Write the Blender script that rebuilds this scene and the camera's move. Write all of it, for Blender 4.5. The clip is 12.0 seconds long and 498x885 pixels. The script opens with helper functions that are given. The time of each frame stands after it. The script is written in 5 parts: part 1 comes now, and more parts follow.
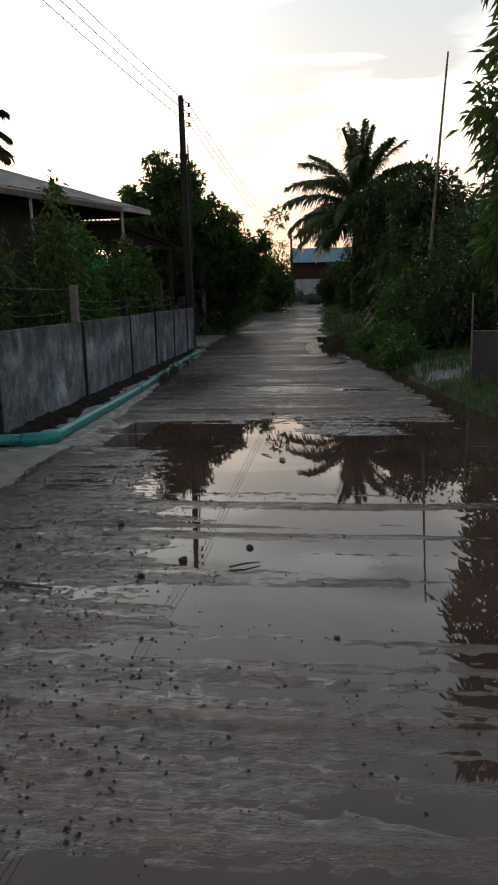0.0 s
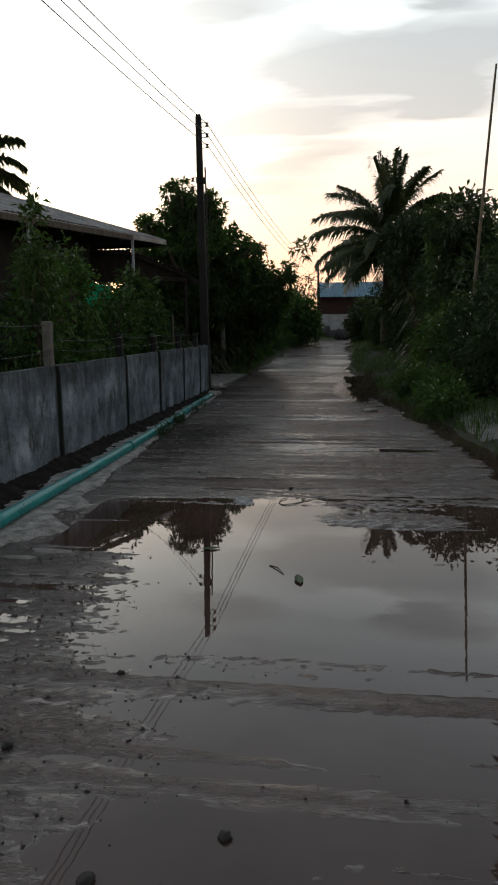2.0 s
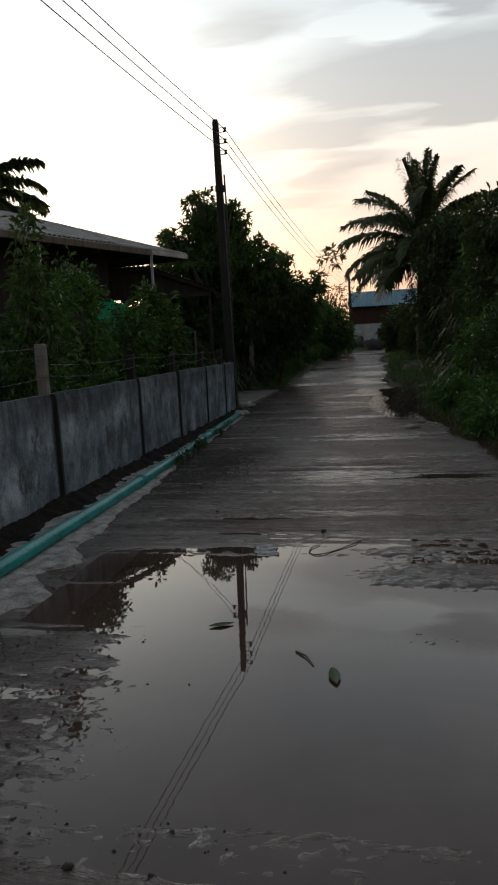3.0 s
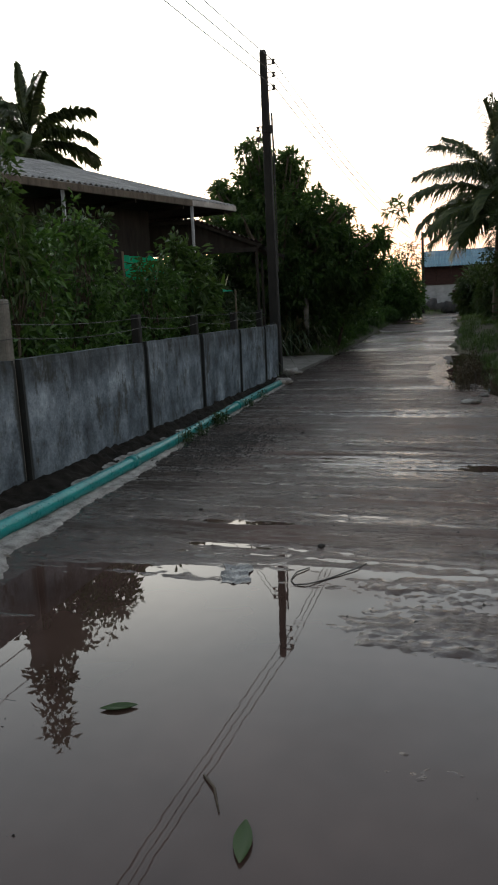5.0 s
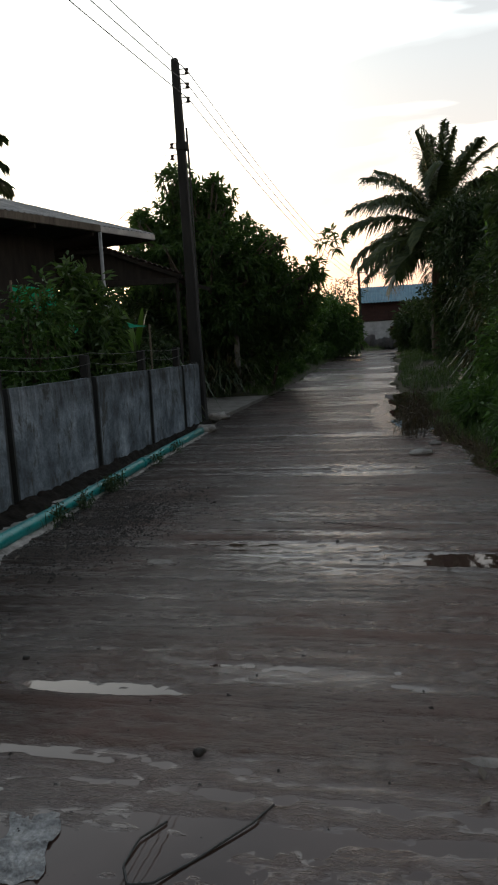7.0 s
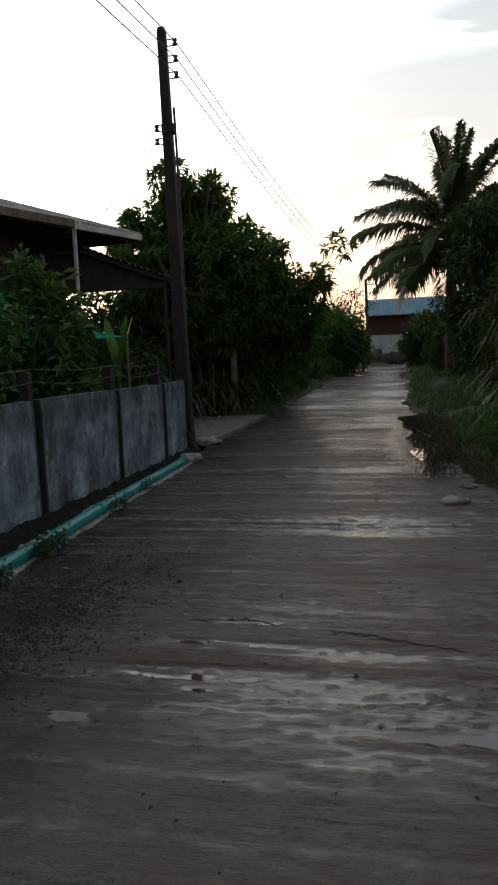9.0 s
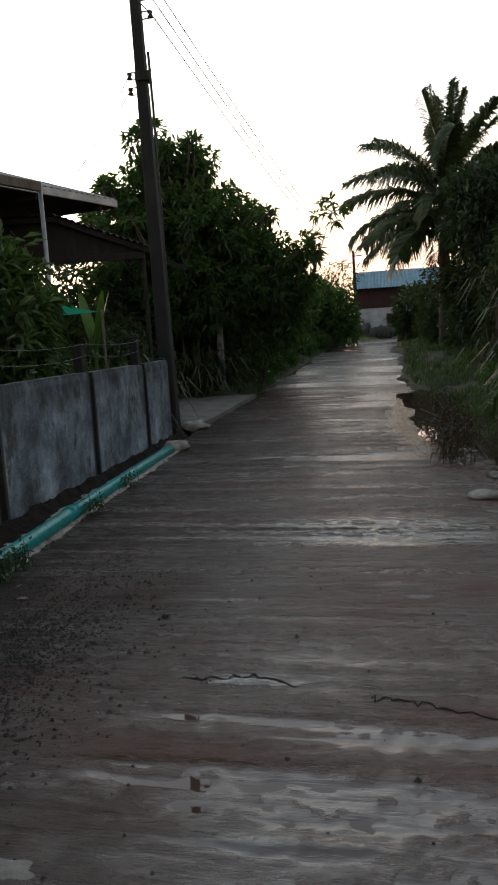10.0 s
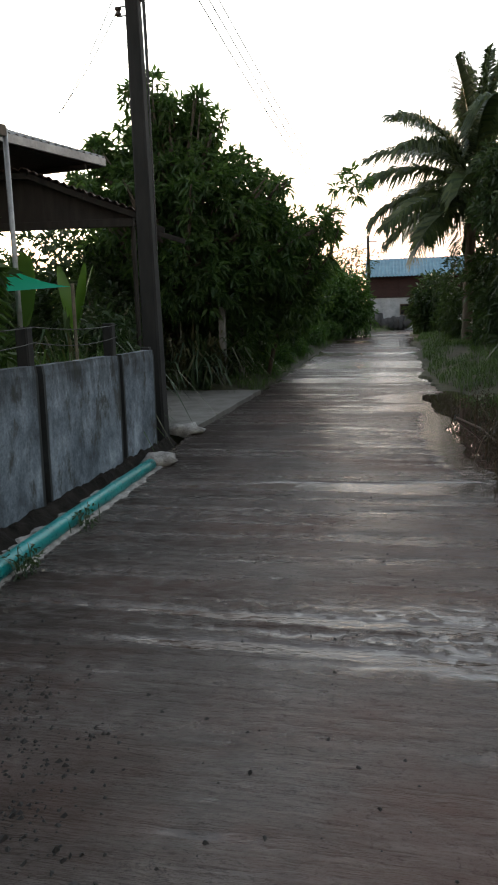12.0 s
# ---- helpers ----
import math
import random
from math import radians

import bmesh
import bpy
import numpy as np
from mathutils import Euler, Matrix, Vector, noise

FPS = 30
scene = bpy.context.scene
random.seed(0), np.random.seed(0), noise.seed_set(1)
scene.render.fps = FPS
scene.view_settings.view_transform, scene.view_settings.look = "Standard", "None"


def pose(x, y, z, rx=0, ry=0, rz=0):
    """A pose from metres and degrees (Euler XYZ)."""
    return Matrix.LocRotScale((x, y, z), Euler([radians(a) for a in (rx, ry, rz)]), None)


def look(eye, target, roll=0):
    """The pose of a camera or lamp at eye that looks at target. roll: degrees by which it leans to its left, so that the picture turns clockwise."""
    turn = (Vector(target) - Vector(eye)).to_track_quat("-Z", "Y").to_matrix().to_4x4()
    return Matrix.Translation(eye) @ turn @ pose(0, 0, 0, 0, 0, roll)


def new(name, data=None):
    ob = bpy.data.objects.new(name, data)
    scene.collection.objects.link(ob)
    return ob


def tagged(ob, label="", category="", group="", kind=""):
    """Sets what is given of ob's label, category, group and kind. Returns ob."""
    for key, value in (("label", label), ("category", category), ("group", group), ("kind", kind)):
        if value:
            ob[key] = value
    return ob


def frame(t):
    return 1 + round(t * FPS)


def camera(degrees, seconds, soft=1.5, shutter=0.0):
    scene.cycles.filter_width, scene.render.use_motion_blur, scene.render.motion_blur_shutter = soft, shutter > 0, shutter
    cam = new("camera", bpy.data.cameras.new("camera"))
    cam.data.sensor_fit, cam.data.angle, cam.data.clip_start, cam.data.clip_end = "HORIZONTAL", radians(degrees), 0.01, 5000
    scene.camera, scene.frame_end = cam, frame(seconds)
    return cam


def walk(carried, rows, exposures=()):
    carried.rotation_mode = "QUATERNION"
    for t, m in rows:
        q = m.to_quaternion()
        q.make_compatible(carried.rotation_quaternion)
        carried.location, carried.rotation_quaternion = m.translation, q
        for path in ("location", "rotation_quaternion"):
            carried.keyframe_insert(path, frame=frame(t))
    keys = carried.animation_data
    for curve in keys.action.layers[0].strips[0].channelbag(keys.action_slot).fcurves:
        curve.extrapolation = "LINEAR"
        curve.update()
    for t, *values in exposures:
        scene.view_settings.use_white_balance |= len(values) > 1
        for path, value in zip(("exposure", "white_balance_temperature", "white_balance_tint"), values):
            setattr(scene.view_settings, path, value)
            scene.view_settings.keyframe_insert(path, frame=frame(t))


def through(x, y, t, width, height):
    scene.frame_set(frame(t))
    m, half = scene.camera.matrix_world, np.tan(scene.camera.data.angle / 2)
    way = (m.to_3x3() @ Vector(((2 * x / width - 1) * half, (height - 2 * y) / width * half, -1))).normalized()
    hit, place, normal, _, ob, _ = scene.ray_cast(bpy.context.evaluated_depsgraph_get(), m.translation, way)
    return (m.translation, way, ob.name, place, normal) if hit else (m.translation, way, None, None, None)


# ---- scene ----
cam = camera(39.6, 12.0, soft=2.0)
PATH = [
    (0, (0.15, -1.736, 1.578), (-0.045, 0.209, 1.158), -0.9),
    (0.5, (0.052, -1.264, 1.587), (-0.25, 0.674, 1.196), -3.1),
    (1, (-0.058, -0.654, 1.561), (-0.344, 1.296, 1.223), -0.2),
    (1.5, (-0.012, -0.123, 1.592), (-0.25, 1.846, 1.333), -2.3),
    (2, (0.091, 0.407, 1.644), (-0.177, 2.362, 1.317), -0.4),
    (2.5, (0.103, 0.941, 1.523), (-0.233, 2.894, 1.252), -0.3),
    (3, (0.064, 1.55, 1.643), (-0.308, 3.494, 1.359), -2.8),
    (4.8, (0.435, 2.883, 1.579), (-0.164, 4.746, 1.168), -2.7),
    (5, (0.412, 3.051, 1.57), (-0.16, 4.929, 1.191), -2.4),
    (5.5, (0.282, 3.558, 1.623), (-0.158, 5.495, 1.395), -2.8),
    (6, (0.363, 4.038, 1.588), (-0.181, 5.95, 1.367), -3.4),
    (6.5, (0.417, 4.487, 1.569), (-0.139, 6.378, 1.228), -1.1),
    (7, (0.325, 5.036, 1.521), (-0.093, 6.972, 1.241), -3.0),
    (7.2, (0.324, 5.217, 1.501), (-0.035, 7.163, 1.215), -2.6),
    (8.8, (0.101, 6.759, 1.583), (-0.3, 8.709, 1.389), -2.6),
    (9, (0.089, 6.957, 1.553), (-0.337, 8.896, 1.308), -2.3),
    (9.5, (-0.025, 7.384, 1.521), (-0.601, 9.267, 1.175), -1.5),
    (10, (-0.209, 7.956, 1.535), (-0.596, 9.893, 1.223), -3.3),
    (10.5, (-0.264, 8.394, 1.535), (-0.606, 10.339, 1.215), -4.5),
    (11, (-0.445, 8.964, 1.512), (-0.746, 10.92, 1.222), -1.1),
    (11.5, (-0.556, 9.423, 1.511), (-0.782, 11.394, 1.257), -1.3),
    (12, (-0.601, 9.902, 1.536), (-0.992, 11.832, 1.187), -1.4),
]
EXPOSURES = [(0.0, 0.02), (1.5, -0.14), (2.5, -0.33), (3.2, -0.42), (4.8, 0.4), (5.0, 0.45), (5.5, -0.36), (6.5, 0.1), (7.2, 0.1), (8.8, 0.08), (9.5, 0.28), (10.2, 0.6), (12.0, 1.15)]
walk(cam, [(t, look(eye, target, roll)) for t, eye, target, roll in PATH], EXPOSURES)
SKY, GLOW, WATER_IOR = 1.25, 1.2, 1.50
# cloud banks ahead: across, up, half width, half height, weight
BANKS = [(0.019, 0.338, 0.283, 0.084, 0.42), (-0.142, 0.435, 0.111, 0.035, 0.3), (0.138, 0.431, 0.111, 0.04, 0.35), (0.017, 0.413, 0.103, 0.034, -0.45), (-0.094, 0.271, 0.129, 0.025, 0.32), (-0.066, 0.222, 0.094, 0.032, 0.3), (0.144, 0.292, 0.077, 0.035, 0.25)]

# ---------------------------------------------------------------- light
world = bpy.data.worlds.new("dusk_sky")
scene.world = world
world.use_nodes = True
wt = world.node_tree
wt.nodes.clear()


class Nodes:
    """Short hand for building node trees."""

    def __init__(self, tree):
        self.t = tree

    def add(self, kind, **values):
        n = self.t.nodes.new(kind)
        for key, v in values.items():
            if key == "op":
                n.operation = v
            elif key == "blend":
                n.data_type, n.blend_type = "RGBA", v
        return n

    def link(self, a, b):
        self.t.links.new(a, b)

    def put(self, socket, v):
        if isinstance(v, bpy.types.NodeSocket):
            self.link(v, socket)
        else:
            socket.default_value = v

    def math(self, op, a, b=0.0, clamp=False):
        n = self.add("ShaderNodeMath", op=op)
        n.use_clamp = clamp
        self.put(n.inputs[0], a)
        self.put(n.inputs[1], b)
        return n.outputs[0]

    def vmath(self, op, a, b):
        n = self.add("ShaderNodeVectorMath", op=op)
        self.put(n.inputs[0], a)
        self.put(n.inputs[1], b)
        return n.outputs["Value"] if op == "DOT_PRODUCT" else n.outputs[0]

    def mix(self, fac, a, b, blend="MIX"):
        n = self.add("ShaderNodeMix", blend=blend)
        self.put(n.inputs[0], fac)
        self.put(n.inputs[6], a)
        self.put(n.inputs[7], b)
        return n.outputs[2]

    def ramp(self, fac, stops):
        n = self.add("ShaderNodeValToRGB")
        e = n.color_ramp.elements
        while len(e) < len(stops):
            e.new(0.5)
        for el, (p, c) in zip(e, stops):
            el.position = p
            el.color = c if len(c) == 4 else (*c, 1)
        self.put(n.inputs[0], fac)
        return n.outputs[0]

    def noise(self, vec, scale, detail=3.0, rough=0.55):
        n = self.add("ShaderNodeTexNoise")
        self.put(n.inputs["Vector"], vec)
        n.inputs["Scale"].default_value = scale
        n.inputs["Detail"].default_value = detail
        n.inputs["Roughness"].default_value = rough
        return n.outputs[0]

    def scaled(self, vec, s):
        return self.vmath("MULTIPLY", vec, s)


def grey(v):
    return (v, v, v, 1)


w = Nodes(wt)
direction = w.vmath("NORMALIZE", w.add("ShaderNodeTexCoord").outputs["Generated"], (0, 0, 0))
parts_xyz = w.add("ShaderNodeSeparateXYZ")
w.link(direction, parts_xyz.inputs[0])
SX, SY, SZ = parts_xyz.outputs
elev = w.math("MAXIMUM", SZ, 0.0)
# clear dusk gradient from the warm horizon to the grey zenith
grad = w.ramp(elev, [(0.0, (0.76, 0.47, 0.40)), (0.08, (0.97, 0.64, 0.53)), (0.16, (1.02, 0.80, 0.67)),
                     (0.25, (1.02, 0.93, 0.83)), (0.34, (0.95, 1.0, 0.99)), (0.46, (0.66, 0.73, 0.77)), (0.70, (0.36, 0.40, 0.44)), (1.0, (0.24, 0.265, 0.30))])
# brightness falls away from the set sun
facing = w.vmath("DOT_PRODUCT", direction, (-0.30, 0.93, 0.20))
fall = w.add("ShaderNodeMapRange")
w.link(facing, fall.inputs[0])
for i, v in ((1, -0.3), (2, 0.85), (3, 0.36), (4, 1.0)):
    fall.inputs[i].default_value = v
glow_dot = w.math("MAXIMUM", w.vmath("DOT_PRODUCT", direction, (-0.455, 0.865, 0.21)), 0.0)
glow = w.math("MULTIPLY", w.math("POWER", glow_dot, 38.0), GLOW)
# streaky cloud sheet, seen in perspective
flat = w.add("ShaderNodeCombineXYZ")
low = w.math("ADD", elev, 0.16)
w.link(w.math("DIVIDE", SX, low), flat.inputs[0])
w.link(w.math("DIVIDE", SY, low), flat.inputs[1])
cloud_n = w.noise(w.vmath("MULTIPLY", flat.outputs[0], (0.75, 1.35, 1.0)), 1.15, 5.0, 0.52)
cloud_n2 = w.noise(w.vmath("ADD", w.vmath("MULTIPLY", flat.outputs[0], (0.5, 1.6, 1.0)), (7.3, 2.1, 0)), 2.6, 4.0, 0.55)
ahead = w.math("MAXIMUM", SY, 0.12)
plane_u, plane_v = w.math("DIVIDE", SX, ahead), w.math("DIVIDE", SZ, ahead)
wob = w.math("MULTIPLY", w.math("SUBTRACT", cloud_n2, 0.5), 0.28)


def bank(u0, v0, ru, rv, amount):
    """A soft-edged cloud bank about one direction of the sky."""
    du = w.math("DIVIDE", w.math("SUBTRACT", w.math("ADD", plane_u, wob), u0), ru)
    dv = w.math("DIVIDE", w.math("SUBTRACT", w.math("ADD", plane_v, w.math("MULTIPLY", wob, 0.5)), v0), rv)
    r = w.math("SQRT", w.math("ADD", w.math("MULTIPLY", du, du), w.math("MULTIPLY", dv, dv)))
    return w.math("MULTIPLY", w.ramp(r, [(0.35, grey(1)), (1.0, grey(0))]), amount)


amount = w.math("ADD", w.math("MULTIPLY", w.math("SUBTRACT", cloud_n, 0.5), 1.2), w.math("MULTIPLY", w.math("SUBTRACT", cloud_n2, 0.5), 0.9))
for spot in BANKS:
    amount = w.math("ADD", amount, bank(*spot))
cloud = w.ramp(amount, [(-0.0, grey(0.0)), (0.34, grey(0.92))])
cloud_amount = w.math("MULTIPLY", cloud, w.ramp(elev, [(0.03, grey(0.2)), (0.10, grey(0.6)), (0.2, grey(0.9)), (0.7, grey(0.9))]))
cloud_amount = w.math("MULTIPLY", cloud_amount, w.math("SUBTRACT", 1.0, w.math("MULTIPLY", w.math("POWER", glow_dot, 18.0), 0.9)))
cloud_col = w.ramp(elev, [(0.0, (0.70, 0.46, 0.41)), (0.12, (0.66, 0.51, 0.47)), (0.2, (0.54, 0.50, 0.48)), (0.34, (0.45, 0.46, 0.47)), (0.5, (0.41, 0.43, 0.45)), (1.0, (0.21, 0.225, 0.25))])
sky_col = w.mix(cloud_amount, grad, cloud_col)
sky_col = w.mix(1.0, sky_col, fall.outputs[0], "MULTIPLY")
glow_rgb = w.mix(1.0, (1.0, 0.94, 0.80, 1), glow, "MULTIPLY")
sky_col = w.mix(1.0, sky_col, glow_rgb, "ADD")
nishita = w.add("ShaderNodeTexSky")
nishita.sky_type = "NISHITA"
nishita.sun_disc = False
nishita.sun_elevation = radians(3.0)
nishita.sun_rotation = radians(-20.0)
bg_sky, bg_cloud = w.add("ShaderNodeBackground"), w.add("ShaderNodeBackground")
w.link(nishita.outputs[0], bg_sky.inputs[0])
bg_sky.inputs[1].default_value = 0.05
w.link(sky_col, bg_cloud.inputs[0])
bg_cloud.inputs[1].default_value = SKY
both = w.add("ShaderNodeAddShader")
w.link(bg_sky.outputs[0], both.inputs[0])
w.link(bg_cloud.outputs[0], both.inputs[1])
w.link(both.outputs[0], w.add("ShaderNodeOutputWorld").inputs[0])

sun_data = bpy.data.lights.new("low_sun", "SUN")
sun_data.energy, sun_data.angle, sun_data.color = 0.5, radians(12), (1.0, 0.78, 0.55)
sun = new("low_sun", sun_data)
sun.matrix_world = look((-20, 54, 8), (0, 0, 1))


# ---------------------------------------------------------------- materials
def material(name):
    m = bpy.data.materials.new(name)
    m.use_nodes = True
    t = m.node_tree
    t.nodes.clear()
    n = Nodes(t)
    out = n.add("ShaderNodeOutputMaterial")
    b = n.add("ShaderNodeBsdfPrincipled")
    n.link(b.outputs[0], out.inputs[0])
    return m, n, b, out


def bump(n, b, height, strength, distance):
    k = n.add("ShaderNodeBump")
    k.inputs["Strength"].default_value = strength
    k.inputs["Distance"].default_value = distance
    n.link(height, k.inputs["Height"])
    n.link(k.outputs[0], b.inputs["Normal"])


def world_pos(n):
    return n.add("ShaderNodeNewGeometry").outputs["Position"]


def plain(name, dark, light, scale=6.0, rough=0.7, metal=0.0, relief=0.3, depth=0.004, stretch=(1, 1, 1), spec=0.5):
    """Two-scale mottled surface between two colours."""
    m, n, b, _ = material(name)
    p = n.scaled(world_pos(n), stretch)
    coarse, fine = n.noise(p, scale, 5.0), n.noise(p, scale * 9, 4.0, 0.6)
    f = n.math("ADD", n.math("MULTIPLY", coarse, 0.6), n.math("MULTIPLY", fine, 0.4))
    n.link(n.ramp(f, [(0.36, dark), (0.64, light)]), b.inputs["Base Color"])
    b.inputs["Metallic"].default_value = metal
    b.inputs["Specular IOR Level"].default_value = spec
    n.link(n.ramp(fine, [(0.3, grey(max(rough - 0.12, 0.02))), (0.7, grey(min(rough + 0.12, 1)))]), b.inputs["Roughness"])
    bump(n, b, f, relief, depth)
    return m


def concrete_road():
    """Dark wet concrete: long screed streaks across the lane, pitted grain, damp gloss just above the water line."""
    m, n, b, _ = material("wet_concrete")
    p = world_pos(n)
    above = n.add("ShaderNodeAttribute")
    above.attribute_name = "above_water"
    side = n.add("ShaderNodeAttribute")
    side.attribute_name = "from_left_edge"
    warp = n.math("MULTIPLY", n.math("SUBTRACT", n.noise(n.scaled(p, (0.5, 0.5, 0.5)), 1.0, 2.0), 0.5), 0.10)
    shift = n.add("ShaderNodeCombineXYZ")
    n.link(warp, shift.inputs[1])
    q = n.vmath("ADD", p, shift.outputs[0])
    streak = n.noise(n.scaled(q, (0.35, 2.6, 1)), 1.7, 7.0, 0.70)
    band = n.noise(n.scaled(q, (0.45, 8.0, 1)), 1.5, 6.0, 0.70)
    blotch = n.noise(n.scaled(p, (0.6, 1.0, 1)), 0.9, 6.0, 0.66)
    grain = n.noise(n.scaled(p, (1.0, 1.5, 1.0)), 42, 5.0, 0.78)
    crumb = n.noise(n.scaled(p, (0.55, 1.3, 1.0)), 14, 5.0, 0.75)
    broom = n.noise(n.scaled(q, (1.7, 14, 1)), 2.6, 6.0, 0.74)
    f = n.math("ADD", n.math("MULTIPLY", streak, 0.28), n.math("ADD", n.math("MULTIPLY", blotch, 0.22), n.math("ADD", n.math("MULTIPLY", band, 0.26), n.math("ADD", n.math("MULTIPLY", broom, 0.13), n.math("MULTIPLY", crumb, 0.11)))))
    base = n.ramp(f, [(0.39, (0.046, 0.034, 0.030)), (0.46, (0.122, 0.096, 0.088)), (0.53, (0.205, 0.170, 0.157)), (0.62, (0.40, 0.35, 0.33))])
    pit = n.ramp(grain, [(0.36, grey(1)), (0.47, grey(0))])
    base = n.mix(n.math("MULTIPLY", pit, 0.8), base, (0.022, 0.018, 0.016, 1))
    mud = n.ramp(n.noise(n.scaled(p, (0.8, 1.3, 1)), 0.7, 6.0, 0.66), [(0.43, grey(0)), (0.60, grey(0.85))])
    base = n.mix(mud, base, (0.140, 0.076, 0.060, 1))
    # dirt washed against the wall side
    reach = n.math("ADD", side.outputs["Fac"], n.math("MULTIPLY", n.math("SUBTRACT", n.noise(n.scaled(p, (1.5, 1.0, 1)), 1.1, 6.0, 0.68), 0.5), 3.0))
    dirt = n.ramp(n.math("MULTIPLY", reach, 0.4), [(0.15, grey(0.92)), (0.78, grey(0.0))])
    base = n.mix(dirt, base, (0.040, 0.031, 0.026, 1))
    # damp fringe
    level = n.math("ADD", above.outputs["Fac"], n.math("MULTIPLY", n.math("SUBTRACT", crumb, 0.5), 0.012))
    damp = n.ramp(n.math("MULTIPLY", level, 40.0), [(0.0, grey(1.0)), (0.22, grey(0.72)), (0.55, grey(0.0))])
    base = n.mix(n.math("MULTIPLY", damp, 0.78), base, (0.060, 0.040, 0.034, 1))
    n.link(base, b.inputs["Base Color"])
    film = n.math("ADD", n.math("MULTIPLY", streak, 0.32), n.math("ADD", n.math("MULTIPLY", band, 0.36), n.math("MULTIPLY", blotch, 0.32)))
    rough = n.ramp(film, [(0.39, grey(0.16)), (0.45, grey(0.36)), (0.53, grey(0.58)), (0.66, grey(0.75))])
    rough = n.mix(dirt, rough, grey(0.75))
    n.link(n.mix(damp, rough, grey(0.09)), b.inputs["Roughness"])
    n.link(n.mix(damp, n.mix(dirt, grey(0.36), grey(0.22)), grey(0.9)), b.inputs["Specular IOR Level"])
    dry = n.math("MULTIPLY", n.ramp(film, [(0.41, grey(0.12)), (0.52, grey(1.0))]), n.math("SUBTRACT", 1.0, n.math("MULTIPLY", damp, 0.93)))
    hgt = n.math("ADD", n.math("MULTIPLY", broom, 0.40), n.math("ADD", n.math("MULTIPLY", grain, 0.46), n.math("ADD", n.math("MULTIPLY", band, 0.40), n.math("MULTIPLY", crumb, 0.75))))
    bump(n, b, n.math("MULTIPLY", hgt, dry), 1.0, 0.034)
    n.link(n.mix(dirt, n.ramp(film, [(0.40, grey(0.55)), (0.50, grey(0.10)), (0.60, grey(0.0))]), grey(0.0)), b.inputs["Coat Weight"])
    b.inputs["Coat Roughness"].default_value = 0.13
    b.inputs["Coat IOR"].default_value = 1.40
    k = n.add("ShaderNodeBump")
    k.inputs["Strength"].default_value = 0.6
    k.inputs["Distance"].default_value = 0.008
    n.link(n.math("MULTIPLY", n.math("ADD", n.math("MULTIPLY", broom, 0.6), n.math("MULTIPLY", crumb, 0.4)), n.math("SUBTRACT", 1.0, n.math("MULTIPLY", damp, 0.8))), k.inputs["Height"])
    n.link(k.outputs[0], b.inputs["Coat Normal"])
    return m


def muddy_water():
    m, n, b, _ = material("muddy_water")
    p = world_pos(n)
    silt = n.noise(p, 1.3, 3.0)
    n.link(n.ramp(silt, [(0.3, (0.048, 0.029, 0.024)), (0.7, (0.090, 0.057, 0.048))]), b.inputs["Base Color"])
    b.inputs["Roughness"].default_value = 0.015
    b.inputs["IOR"].default_value = WATER_IOR
    bump(n, b, n.noise(p, 7.0, 2.0), 0.05, 0.004)
    return m


def rippled_water():
    """Thin film on the ridged concrete: small ripples spread the sky's light."""
    m, n, b, _ = material("rippled_film")
    p = world_pos(n)
    n.link(n.ramp(n.noise(p, 1.3, 3.0), [(0.3, (0.060, 0.040, 0.032)), (0.7, (0.115, 0.078, 0.064))]), b.inputs["Base Color"])
    b.inputs["Roughness"].default_value = 0.06
    b.inputs["IOR"].default_value = WATER_IOR
    bump(n, b, n.noise(n.scaled(p, (1.0, 4.0, 1)), 5.0, 3.0), 0.9, 0.014)
    return m


def leaf_material(name, dark, light, through=0.25, rough=0.42):
    m, n, b, out = material(name)
    geo = n.add("ShaderNodeNewGeometry")
    mott = n.noise(geo.outputs["Position"], 1.4, 2.0)
    f = n.math("ADD", n.math("MULTIPLY", geo.outputs["Random Per Island"], 0.6), n.math("MULTIPLY", mott, 0.4))
    col = n.ramp(f, [(0.15, dark), (0.85, light)])
    n.link(col, b.inputs["Base Color"])
    b.inputs["Roughness"].default_value = rough
    tr = n.add("ShaderNodeBsdfTranslucent")
    n.link(n.mix(1.0, col, (1.25, 1.3, 0.7, 1), "MULTIPLY"), tr.inputs[0])
    mx = n.add("ShaderNodeMixShader")
    mx.inputs[0].default_value = through
    n.link(b.outputs[0], mx.inputs[1])
    n.link(tr.outputs[0], mx.inputs[2])
    n.link(mx.outputs[0], out.inputs[0])
    return m


